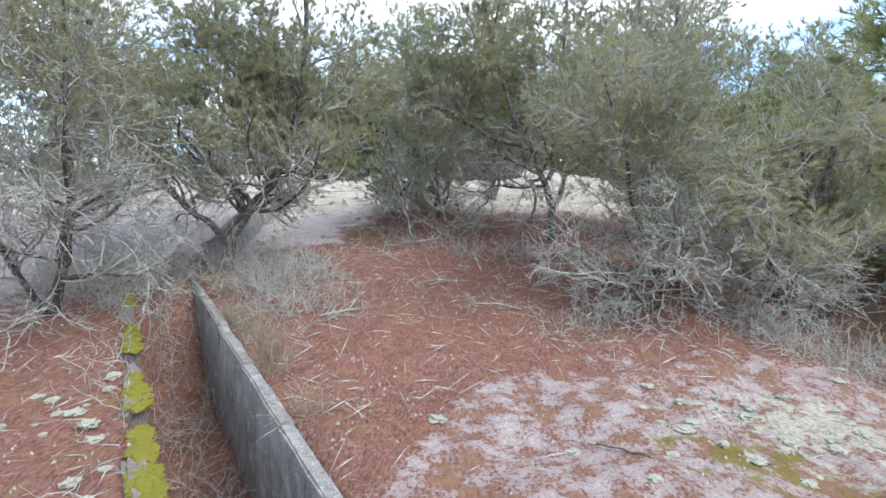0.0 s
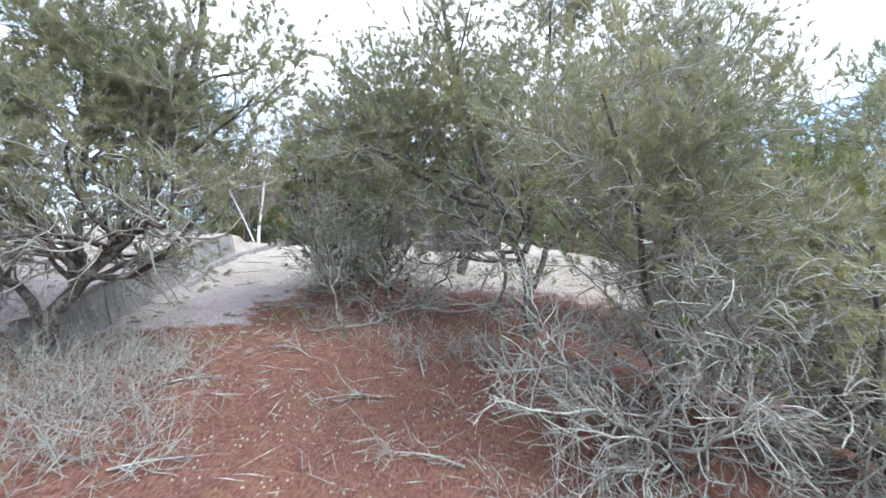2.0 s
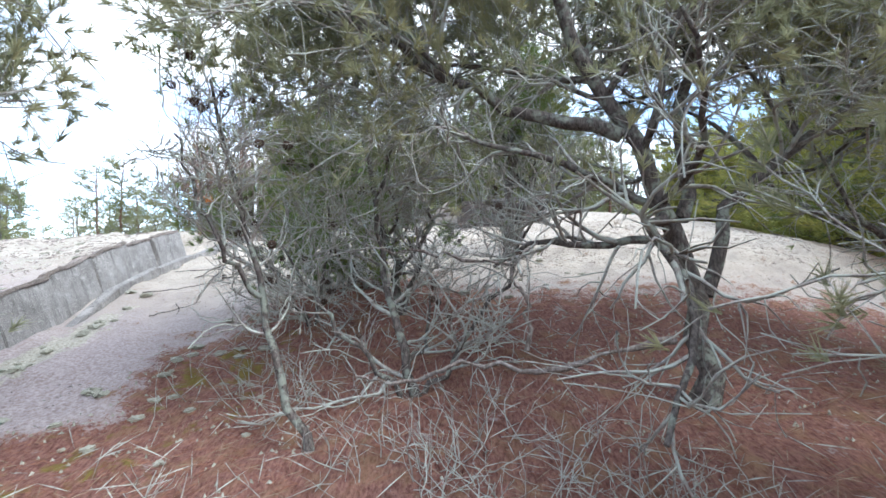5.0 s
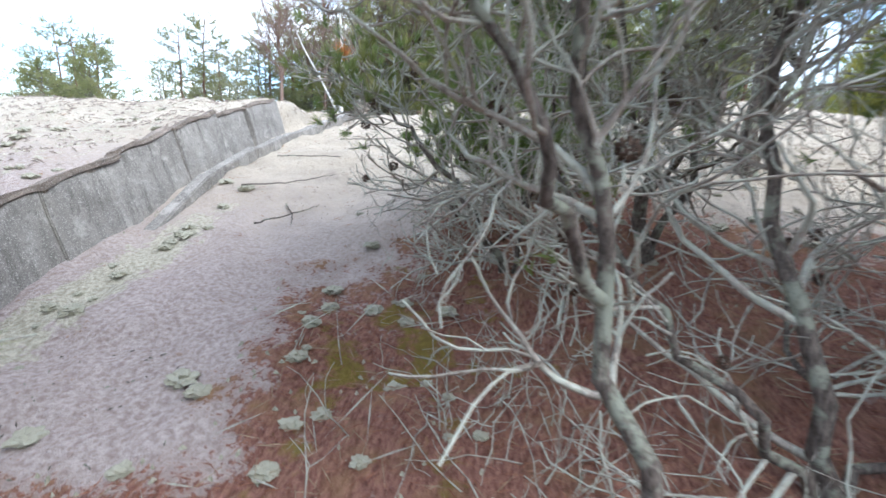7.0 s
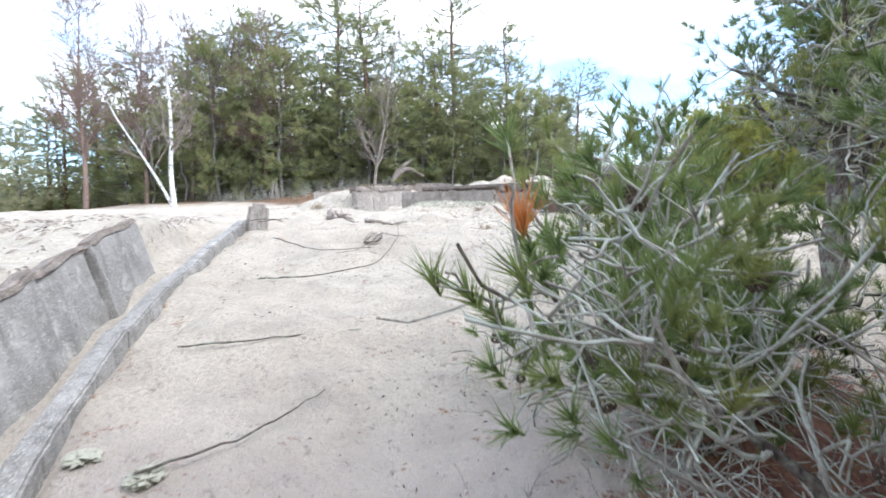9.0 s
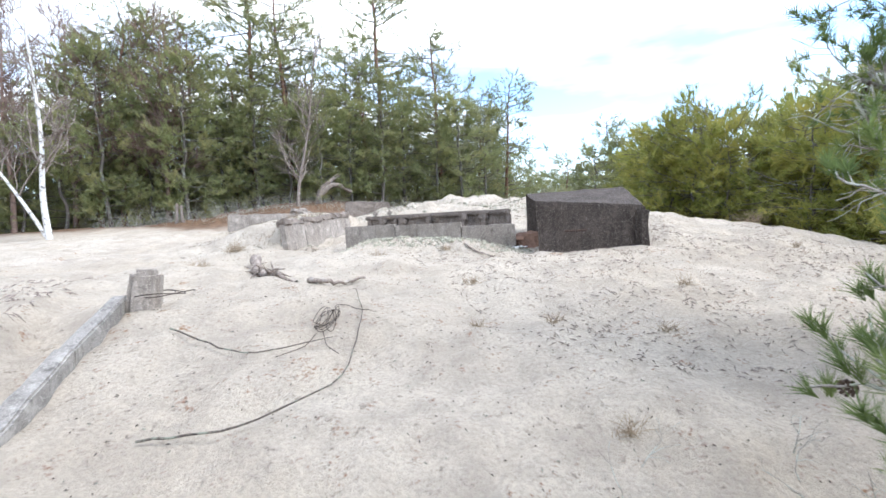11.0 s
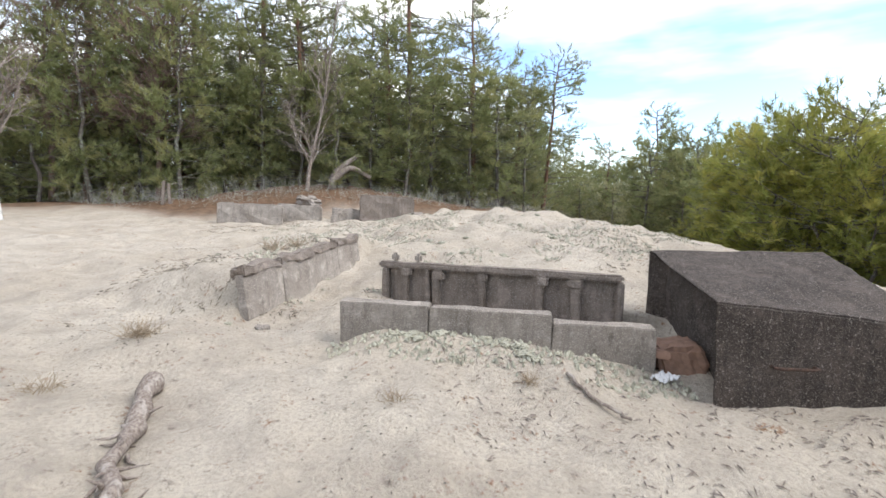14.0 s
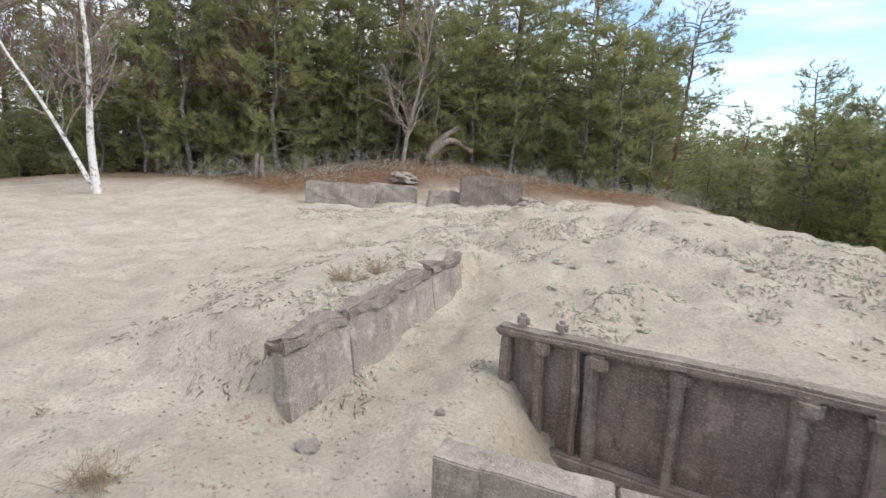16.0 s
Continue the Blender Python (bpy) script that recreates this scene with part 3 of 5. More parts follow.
    for i, x in enumerate((-6.15, -5.9)):
        ob = part("wooden_post", block(0.1, 0.1, 0.95 - 0.1 * i, 0.02, 0.015, i + 170, 2), M_DEADWOOD, None)
        ob.matrix_world = pose(x, 34.0, gz(x, 34.0) - 0.15, 4, 5 - 7 * i, 0)
        tagged(ob, "short weathered wooden post in the sand", "post", "posts")


def tube(bm, pts, r, sides=6, r1=None):
    pts = [Vector(p) for p in pts]
    rings = []
    for i, p in enumerate(pts):
        d = (pts[min(i + 1, len(pts) - 1)] - pts[max(i - 1, 0)]).normalized()
        u = d.orthogonal().normalized()
        if rings:
            u = (last - d * last.dot(d)).normalized()
        last = u
        w = d.cross(u)
        rr = r if r1 is None else r + (r1 - r) * i / (len(pts) - 1)
        rings.append([bm.verts.new(p + (u * math.cos(k * math.tau / sides) + w * math.sin(k * math.tau / sides)) * rr) for k in range(sides)])
    for q0, q1 in zip(rings, rings[1:]):
        for k in range(sides):
            bm.faces.new((q0[k], q0[(k + 1) % sides], q1[(k + 1) % sides], q1[k]))
    bm.faces.new(rings[0][::-1])
    bm.faces.new(rings[-1])
    return bm


long_wall()
short_trench()
ruin()


# ---- plants ----
WALKLINE = [(0, -2, -0.1), (0, 0, 0), (0, 0.9, 0), (0.35, 1.8, 0.05), (0.67, 2.9, 0.27), (0.6, 4.4, 0.43), (0.2, 5.9, 0.5), (-0.1, 6.7, 0.55), (-0.95, 7.8, 0.67), (-1.8, 8.9, 0.9), (-2.55, 9.9, 1.3), (-2.8, 10.7, 1.55), (-2.6, 12, 1.9), (-2.4, 13.3, 2.2), (-1.8, 17.1, 3.1)]


def clear_of_walk(p, gap):
    """True for each polyline (N, K, 3) that stays farther than gap from the line walked."""
    w = np.array(WALKLINE)
    ok = np.ones(len(p), bool)
    for a, b in zip(w, w[1:]):
        for s in np.linspace(0, 1, 5):
            d = p - (a + (b - a) * s)
            ok &= (np.linalg.norm(d, axis=2).min(axis=1) > gap)
            ok &= ~((np.hypot(d[..., 0], d[..., 1]) < 0.26) & (d[..., 2] < 0.2)).any(axis=1)
    return ok


def fast_mesh(name, verts, faces, material, smooth=True):
    me = bpy.data.meshes.new(name)
    k = faces.shape[1]
    me.vertices.add(len(verts))
    me.vertices.foreach_set("co", np.asarray(verts, np.float32).ravel())
    me.loops.add(faces.size)
    me.loops.foreach_set("vertex_index", faces.astype(np.int32).ravel())
    me.polygons.add(len(faces))
    me.polygons.foreach_set("loop_start", np.arange(0, faces.size, k, dtype=np.int32))
    me.polygons.foreach_set("use_smooth", np.full(len(faces), smooth))
    me.update(calc_edges=True)
    me.materials.append(material)
    return me


def unit(v):
    return v / np.maximum(np.linalg.norm(v, axis=-1, keepdims=True), 1e-9)


def tubes(sets):
    """Tapered tubes along polylines: sets of (points (N, K, 3), radii (N, K), sides)."""
    vs, fs, off = [], [], 0
    for p, r, sides in sets:
        n, k = p.shape[:2]
        if not n:
            continue
        t = np.gradient(p, axis=1)
        t = unit(t)
        ref = np.where(np.abs(t[:, :1, 2:3]) > 0.8, np.array([1.0, 0, 0]), np.array([0, 0, 1.0]))
        u = unit(np.cross(t, ref))
        w = np.cross(t, u)
        a = np.arange(sides) * math.tau / sides
        ring = p[:, :, None] + (u[:, :, None] * np.cos(a)[:, None] + w[:, :, None] * np.sin(a)[:, None]) * r[:, :, None, None]
        vs.append(ring.reshape(-1, 3))
        base = (np.arange(n) * k * sides)[:, None, None] + (np.arange(k - 1) * sides)[None, :, None] + np.arange(sides)[None, None]
        nxt = (np.arange(n) * k * sides)[:, None, None] + (np.arange(k - 1) * sides)[None, :, None] + ((np.arange(sides) + 1) % sides)[None, None]
        fs.append(np.stack([base, nxt, nxt + sides, base + sides], -1).reshape(-1, 4) + off)
        off += n * k * sides
    return np.concatenate(vs), np.concatenate(fs)


def sprout(rng, par, rad, count, k, length, angle, lift, wander, start=0.3, rshare=0.55, flat=1.0):
    """Children of the polylines par: points and radii."""
    n, kk = par.shape[:2]
    i = rng.integers(0, n, count)
    s = start + (1 - start) * rng.random(count)
    f = s * (kk - 1)
    j = np.minimum(f.astype(int), kk - 2)
    fr = (f - j)[:, None]
    p0 = par[i, j] * (1 - fr) + par[i, j + 1] * fr
    t = unit(par[i, j + 1] - par[i, j])
    side = rng.normal(size=(count, 3)) * np.array([1, 1, flat])
    side = unit(side - t * (side * t).sum(1, keepdims=True))
    an = np.radians(angle * (0.7 + 0.6 * rng.random(count)))[:, None]
    d = unit(t * np.cos(an) + side * np.sin(an))
    ln = length * (0.45 + 0.75 * rng.random(count)) * (1.15 - 0.55 * s)
    out = [p0]
    step = (ln / (k - 1))[:, None]
    for q in range(k - 1):
        d = unit(d + rng.normal(size=(count, 3)) * wander + np.array([0, 0, lift]))
        out.append(out[-1] + d * step)
    r0 = (rad[i, j] * (1 - fr[:, 0]) + rad[i, j + 1] * fr[:, 0]) * rshare * (0.7 + 0.5 * rng.random(count))
    r = r0[:, None] * np.linspace(1, 0.35, k)[None]
    return np.stack(out, 1), r


def tuft(rng, tips, dirs, blades, ln, width, spread=(0.35, 0.95), back=0.6):
    """Needles as thin three-sided leaves round the shoot tips."""
    n = len(tips)
    t = np.repeat(tips, blades, 0)
    d = np.repeat(unit(dirs), blades, 0)
    s = rng.normal(size=t.shape)
    s = unit(s - d * (s * d).sum(1, keepdims=True))
    an = (spread[0] + (spread[1] - spread[0]) * rng.random(len(t)))[:, None]
    q = unit(d * np.cos(an) + s * np.sin(an))
    b = t - d * (rng.random(len(t)) * ln * back)[:, None]
    w = unit(np.cross(q, rng.normal(size=q.shape))) * width
    e = b + q * (ln * (0.75 + 0.45 * rng.random(len(t))))[:, None]
    v = np.stack([b - w, b + w, e], 1).reshape(-1, 3)
    return v, np.arange(len(v)).reshape(-1, 3)


def line_of(pts, k):
    """A smooth polyline through pts with k points."""
    pts = np.array(pts, float)
    s = np.linspace(0, len(pts) - 1, k)
    out = np.stack([np.interp(s, np.arange(len(pts)), pts[:, a]) for a in range(3)], 1)
    for _ in range(2):
        out[1:-1] = (out[:-2] + 2 * out[1:-1] + out[2:]) / 4
    return out


def floor_cut(p, gap=0.02):
    """Lift points that would dive under the ground."""
    g = height(p[..., 0], p[..., 1]) + gap
    p[..., 2] = np.maximum(p[..., 2], g)
    return p


def pine(name, label, stems, seed, limbs=26, limb_len=1.3, branches=220, twigs=1500, r=0.07, green=0.45, green_from=0.2, start=0.15,
         blades=16, needle=0.055, width=0.0024, lift=0.05, mat=None, cones=6, gap=0.33, group="dwarf pines by the path", bare=None, dry=0):
    """A crooked dwarf pine: trunk with limbs, lichen-grey twigs and needle tufts."""
    rng = np.random.default_rng(seed)
    base = Vector(stems[0][0])
    th = empty(name, pose(*base), label, "tree", group)
    inv = -np.array(base)
    trunk = line_of(stems[0], 60)
    st = [line_of(stems[0], 14)]
    for s in stems[1:]:
        forks = np.linalg.norm(trunk - np.array(s[1]), axis=1).min() < 0.16
        st.append(line_of(s[1:] if forks else s, 14))
    for s in st:
        s[1:-1] += rng.normal(size=s[1:-1].shape) * 0.025
    p0 = np.stack(st)
    r0 = np.stack([r * (1 if i == 0 else 0.6) * np.linspace(1.0, 0.32, 14) for i in range(len(st))])
    r0[0, 0] *= 1.35
    p1, r1 = sprout(rng, p0, r0, limbs, 10, limb_len, 62, lift, 0.20, start)
    p1 = floor_cut(p1, 0.05)
    ok = clear_of_walk(p1, gap + 0.05)
    p1, r1 = p1[ok], r1[ok]
    p2, r2 = sprout(rng, p1, r1, int(branches * 1.35), 7, limb_len * 0.5, 48, lift * 0.7, 0.24, 0.15, 0.6)
    p2 = floor_cut(p2, 0.03)
    ok = clear_of_walk(p2, gap)
    p2, r2 = p2[ok], np.maximum(r2[ok], 0.0045)
    p3, r3 = sprout(rng, p2, r2, int(twigs * 1.25), 4, limb_len * 0.25, 45, 0.03, 0.28, 0.15, 0.7)
    p3 = floor_cut(p3)
    ok = clear_of_walk(p3, gap)
    p3, r3 = p3[ok], np.maximum(r3[ok], 0.0027)
    for q in range(len(p0)):
        v, f = tubes([(p0[q:q + 1] + inv, r0[q:q + 1], 9)])
        child(new("trunk" if q == 0 else "stem", fast_mesh("trunk" if q == 0 else "stem", v, f, M_BARK)), th)
    for q in range(len(p1)):
        v, f = tubes([(p1[q:q + 1] + inv, r1[q:q + 1], 6)])
        child(new("limb", fast_mesh("limb", v, f, bare or M_TWIG if r1[q, 0] < 0.018 else M_BARK)), th)
    v, f = tubes([(p2 + inv, r2, 4), (p3 + inv, r3, 3)])
    tagged(child(new("twig_mass", fast_mesh("twig_mass", v, f, bare or M_TWIG)), th, "bare lichen-grey twigs"), kind="stuff")
    tips = np.concatenate([p2[:, -1], p3[:, -1], p3[:, 2]])
    dirs = np.concatenate([p2[:, -1] - p2[:, -2], p3[:, -1] - p3[:, -2], p3[:, 2] - p3[:, 1]])
    zlo, zhi = np.percentile(tips[:, 2], 4), np.percentile(tips[:, 2], 96)
    hh = (tips[:, 2] - zlo) / max(zhi - zlo, 0.1)
    ok = rng.random(len(tips)) < green * smooth01(green_from - 0.2, green_from + 0.35, hh)
    ok &= clear_of_walk(tips[:, None], gap + 0.1)
    tips, dirs = tips[ok], dirs[ok] + np.array([0, 0, 0.05])
    if len(tips):
        v, f = tuft(rng, tips + inv, dirs, blades, needle, width)
        tagged(child(new("foliage", fast_mesh("foliage", v, f, mat or M_NEEDLE, False)), th, "green needle tufts"), kind="stuff")
    pick = rng.integers(0, len(p2), cones)
    for i in pick[clear_of_walk(p2[pick], 0.75)]:
        c = new("cone", CONE)
        c.matrix_world = Matrix.Translation(p2[i, 4]) @ pose(0, 0, 0, *(rng.random(3) * 360)) @ Matrix.Scale(rng.uniform(0.8, 1.2), 4)
        c.parent = th
        c.matrix_parent_inverse = Matrix.Translation(base).inverted()
    return th


def make_cone():
    bm = bmesh.new()
    for i in range(34):
        a, z = i * 2.4, i / 34
        rr = 0.018 * math.sin(math.pi * (0.12 + 0.83 * z)) + 0.003
        m = Matrix.Translation((math.cos(a) * rr, math.sin(a) * rr, z * 0.05)) @ Euler((0, 0.5, a)).to_matrix().to_4x4() @ Matrix.Diagonal((0.011, 0.008, 0.004, 1))
        bmesh.ops.create_cube(bm, size=1, matrix=m)
    me = bpy.data.meshes.new("cone")
    bm.to_mesh(me)
    bm.free()
    me.materials.append(M_CONE)
    return me


CONE = make_cone()


def on(x, y, dz=0.0):
    return (x, y, gz(x, y) + dz)


def rel(x, y, *pts):
    z = gz(x, y)
    return [(x, y, z - 0.06)] + [(x + a, y + b, z + c) for a, b, c in pts]


def near_pines():
    L = "crooked dwarf pine with %s"
    k = "dwarf_pine"
    pine(k, L % "a low sprawling crown by the trench", [rel(-4.5, 5.5, (0.2, 0.1, 0.7), (0.3, 0, 1.5), (0.3, 0.1, 2.8), (0.4, 0.2, 4.3)), rel(-4.5, 5.5, (0.5, -0.3, 0.9), (0.9, -0.8, 1.9), (1.25, -1.2, 3.2)), rel(-4.5, 5.5, (-0.1, -0.5, 0.9), (0.1, -1.2, 2.0), (0.3, -1.7, 3.3))], 11, 66, 1.45, 620, 4600, 0.06, 0.45, 0.35, 0.12, blades=24, needle=0.075, width=0.0034, mat=M_NEEDLE_OLIVE)
    pine(k, L % "a dark forked leaning trunk", [rel(-3.3, 7.2, (0.1, 0.05, 0.4), (0.25, 0.1, 0.8), (0.85, 0.15, 1.45), (1.15, 0.2, 2.2), (1.3, 0.3, 3.6), (1.2, 0.2, 5.8)), rel(-3.3, 7.2, (0.1, 0.05, 0.45), (-0.4, 0.1, 0.95), (-1.2, 0.1, 1.5), (-1.7, 0.2, 2.3)), rel(-3.3, 7.2, (0.3, 0.1, 0.85), (0.2, 0.2, 1.8), (0.0, 0.4, 2.9), (-0.2, 0.2, 5.4))], 12, 88, 1.75, 900, 5600, 0.09, 0.9, 0.1, 0.3, mat=M_NEEDLE_OLIVE, blades=26, needle=0.09, width=0.004)
    pine(k, L % "a forked trunk standing in red litter", [rel(2.0, 9.1, (0.02, 0, 0.4), (-0.03, 0, 0.8), (-0.08, 0, 1.25), (-0.45, -0.1, 1.75), (-0.8, -0.2, 2.4), (-1.2, -0.3, 3.5), (-1.5, -0.3, 5.6)), rel(2.0, 9.1, (0.08, 0, 0.7), (0.28, 0.1, 1.35), (0.9, 0.1, 1.7), (1.6, 0.2, 2.3), (2.0, 0.2, 3.2)), rel(2.0, 9.1, (-0.05, 0, 1.2), (0.1, 0.2, 2.0), (0.3, 0.3, 3.4), (0.4, 0.4, 6.2)), rel(2.0, 9.1, (-0.45, -0.1, 1.75), (-1.2, 0.0, 2.0), (-2.0, 0.1, 2.5), (-2.6, 0.2, 3.2))], 13, 108, 1.8, 1050, 6600, 0.082, 0.95, 0.1, 0.36, mat=M_NEEDLE_OLIVE, blades=26, needle=0.09, width=0.0038)
    pine(k, L % "silvery dead lower branches", [rel(3.0, 6.9, (0, 0, 0.7), (0.1, -0.1, 1.5), (0, -0.2, 2.4), (0.1, -0.3, 3.7)), rel(3.0, 6.9, (-0.2, -0.3, 0.5), (-0.6, -0.7, 1.0), (-0.8, -1.1, 1.6), (-1.2, -1.3, 2.5)), rel(3.0, 6.9, (0.3, -0.3, 0.5), (0.9, -0.6, 1.1), (1.5, -0.8, 1.9), (1.7, -0.9, 2.7))], 14, 70, 1.5, 720, 4200, 0.07, 0.6, 0.25, 0.1, mat=M_NEEDLE_OLIVE, blades=20, needle=0.085, width=0.0034)
    pine(k, L % "a sprawl of silvery dead boughs", [rel(2.45, 5.7, (-0.2, -0.1, 0.15), (-0.5, -0.25, 0.3), (-0.85, -0.3, 0.55), (-1.1, -0.2, 0.9)), rel(2.45, 5.7, (0.1, -0.2, 0.3), (0.2, -0.4, 0.7), (0.0, -0.5, 1.2)), rel(2.45, 5.7, (-0.1, 0.2, 0.3), (-0.5, 0.5, 0.6), (-0.9, 0.7, 0.8))], 24, 44, 0.95, 300, 900, 0.035, 0.05, 0.6, 0.05, lift=0.0, cones=3)
    pine(k, L % "a dense spreading crown", [rel(4.7, 6.4, (-0.1, 0, 0.6), (0, -0.3, 1.4), (0.1, -0.4, 2.8)), rel(4.7, 6.4, (-0.6, -0.4, 0.5), (-1.0, -0.9, 1.0), (-1.3, -1.2, 1.9)), rel(4.7, 6.4, (0.6, -0.5, 0.5), (1.2, -0.9, 1.0), (1.5, -1.0, 1.8))], 15, 56, 1.3, 560, 3800, 0.08, 0.55, 0.3, 0.05, mat=M_NEEDLE_OLIVE, blades=20, needle=0.08, width=0.0032)
    pine(k, L % "a tall green crown", [rel(4.4, 9.6, (0, 0, 0.9), (-0.2, 0, 2.0), (-0.1, 0.1, 3.4), (0.1, 0, 4.8)), rel(4.4, 9.6, (0.3, -0.2, 1.0), (0.9, -0.5, 1.8), (1.2, -0.6, 3.2))], 16, 60, 1.5, 480, 2600, 0.1, 0.7, 0.1, 0.15, needle=0.07, width=0.0035)
    pine(k, L % "a thin stem and many cones", [rel(-0.45, 8.75, (-0.15, 0.05, 0.45), (-0.3, 0.1, 0.9), (-0.42, 0.1, 1.5), (-0.62, 0.2, 2.3)), rel(-0.45, 8.75, (-0.3, 0.1, 0.9), (-0.5, -0.1, 1.3), (-0.75, 0.0, 1.9))], 17, 30, 0.8, 120, 260, 0.03, 0.3, 0.6, 0.25, cones=30, gap=0.3)
    pine(k, L % "a reddish scaly stem", [rel(-0.1, 11.0, (-0.05, 0, 0.4), (-0.2, 0, 0.9), (-0.3, 0.1, 1.6), (-0.5, 0.1, 2.5)), rel(-0.1, 11.0, (0.2, 0, 0.6), (0.35, 0.1, 1.2), (0.3, 0.2, 1.9))], 18, 40, 0.95, 220, 800, 0.05, 0.4, 0.35, 0.2, cones=14, mat=M_NEEDLE_OLIVE)
    pine(k, L % "long bare boughs lying low", [rel(0.15, 9.35, (-0.1, 0.05, 0.35), (-0.25, 0.2, 0.8), (-0.3, 0.3, 1.4), (-0.1, 0.4, 2.0)), rel(0.15, 9.35, (-0.35, -0.1, 0.3), (-0.75, 0.1, 0.75), (-1.05, 0.3, 1.15)), rel(0.15, 9.35, (0.4, 0.2, 0.4), (0.8, 0.3, 1.0), (1.2, 0.2, 1.7))], 19, 44, 1.05, 200, 520, 0.038, 0.14, 0.5, 0.1, cones=16, gap=0.36)
    pine(k, L % "fresh green shoots above red litter", [rel(-0.75, 12.1, (-0.15, -0.05, 0.3), (-0.4, -0.1, 0.6), (-0.75, -0.1, 0.85)), rel(-0.75, 12.1, (0.1, 0.1, 0.4), (0.2, 0.2, 0.9), (0.1, 0.3, 1.3)), rel(-0.75, 12.1, (0.4, -0.2, 0.35), (0.9, -0.4, 0.7))], 20, 44, 0.8, 200, 420, 0.03, 0.85, 0.05, 0.1, blades=44, needle=0.08, width=0.0022, cones=16, gap=0.36)
    pine(k, L % "a low bough reaching over the path", [rel(-0.95, 10.7, (-0.25, 0, 0.35), (-0.6, 0.15, 0.75), (-0.95, 0.35, 1.05)), rel(-0.95, 10.7, (0.1, 0.1, 0.5), (0.2, 0.0, 1.2), (0.3, 0.1, 1.9))], 21, 44, 0.9, 280, 620, 0.027, 0.3, 0.35, 0.1, blades=44, needle=0.08, width=0.0024, cones=34, gap=0.34)
    pine(k, L % "low spreading shoots beside the path", [rel(-1.0, 11.75, (-0.1, 0.1, 0.15), (-0.35, 0.3, 0.3), (-0.6, 0.55, 0.5)), rel(-1.0, 11.75, (-0.2, -0.1, 0.2), (-0.45, -0.15, 0.35), (-0.65, -0.1, 0.5)), rel(-1.0, 11.75, (0.2, 0.1, 0.2), (0.5, 0.2, 0.4))], 25, 30, 0.6, 130, 230, 0.026, 0.55, 0.2, 0.05, blades=40, needle=0.08, width=0.0026, cones=14, gap=0.36)
    pine(k, L % "a tall dark green crown", [rel(1.35, 13.2, (0, 0, 0.8), (0.1, 0, 1.8), (0.2, 0.1, 3.0), (0.3, 0, 4.6)), rel(1.35, 13.2, (0.3, 0.1, 0.9), (0.6, 0.1, 1.7), (0.8, 0.1, 3.0))], 22, 46, 1.2, 360, 1700, 0.09, 0.85, 0.1, 0.3, blades=30, needle=0.085, width=0.003)


def far_pine(seed, tall, crown_from, wide, material, whorls, bark, clumps=6, needle=0.22, width=0.012, lean=0.0, blades=15):
    """A forest pine to copy: trunk, limbs and needle clumps; base at the origin."""
    rng = np.random.default_rng(seed)
    th = empty("pine_tree", pose(0, 0, 0), "", "tree")
    trunk = np.stack([np.linspace(0, lean, 12) + rng.normal(size=12) * 0.05, rng.normal(size=12) * 0.05, np.linspace(-0.3, tall * 0.97, 12)], 1)[None]
    r0 = (0.13 * tall / 9) * np.linspace(1.0, 0.2, 12)[None]
    limbs, rads = [], []
    for i in range(whorls):
        s = crown_from + (1 - crown_from) * (i + rng.random()) / whorls
        f = s * 11
        j = min(int(f), 10)
        p = trunk[0, j] + (trunk[0, j + 1] - trunk[0, j]) * (f - j)
        a = rng.random() * math.tau
        prof = wide * (0.35 + 0.65 * math.sin(math.pi * (0.18 + 0.75 * (s - crown_from) / (1 - crown_from + 1e-6)))) * rng.uniform(0.45, 1.2)
        d = np.array([math.cos(a), math.sin(a), rng.uniform(-0.1, 0.3) + 0.5 * max(0.0, s - 0.6)])
        out = [p]
        for q in range(6):
            d = unit(d + rng.normal(size=3) * 0.12 + np.array([0, 0, 0.04]))
            out.append(out[-1] + d * prof / 6)
        limbs.append(out)
        rads.append(np.linspace(0.03 * tall / 9, 0.008, 7))
    p1, r1 = np.array(limbs), np.array(rads)
    p2, r2 = sprout(rng, p1, r1, whorls * clumps, 5, wide * 0.42, 48, 0.04, 0.16, 0.3, 0.6, 0.3)
    v, f = tubes([(trunk, r0, 8)])
    child(new("trunk", fast_mesh("trunk", v, f, bark)), th)
    v, f = tubes([(p1[:, ::2], r1[:, ::2], 4), (p2[:, ::2], np.maximum(r2[:, ::2], 0.005), 3)])
    tagged(child(new("branch_mass", fast_mesh("branch_mass", v, f, M_BARK)), th), kind="stuff")
    tips = np.concatenate([p2[:, -1], p2[:, 3], p2[:, 2], p1[:, -1], p1[:, 5]])
    dirs = np.concatenate([p2[:, -1] - p2[:, 3], p2[:, 3] - p2[:, 2], p2[:, 2] - p2[:, 1], p1[:, -1] - p1[:, 5], p1[:, 5] - p1[:, 4]])
    tips = tips + rng.normal(size=tips.shape) * np.array([0.07, 0.07, 0.03])
    v, f = tuft(rng, tips, unit(dirs) + np.array([0, 0, 0.45]), blades, needle, width, (0.15, 1.1), 0.9)
    tagged(child(new("crown", fast_mesh("crown", v, f, material, False)), th), kind="stuff")
    return th


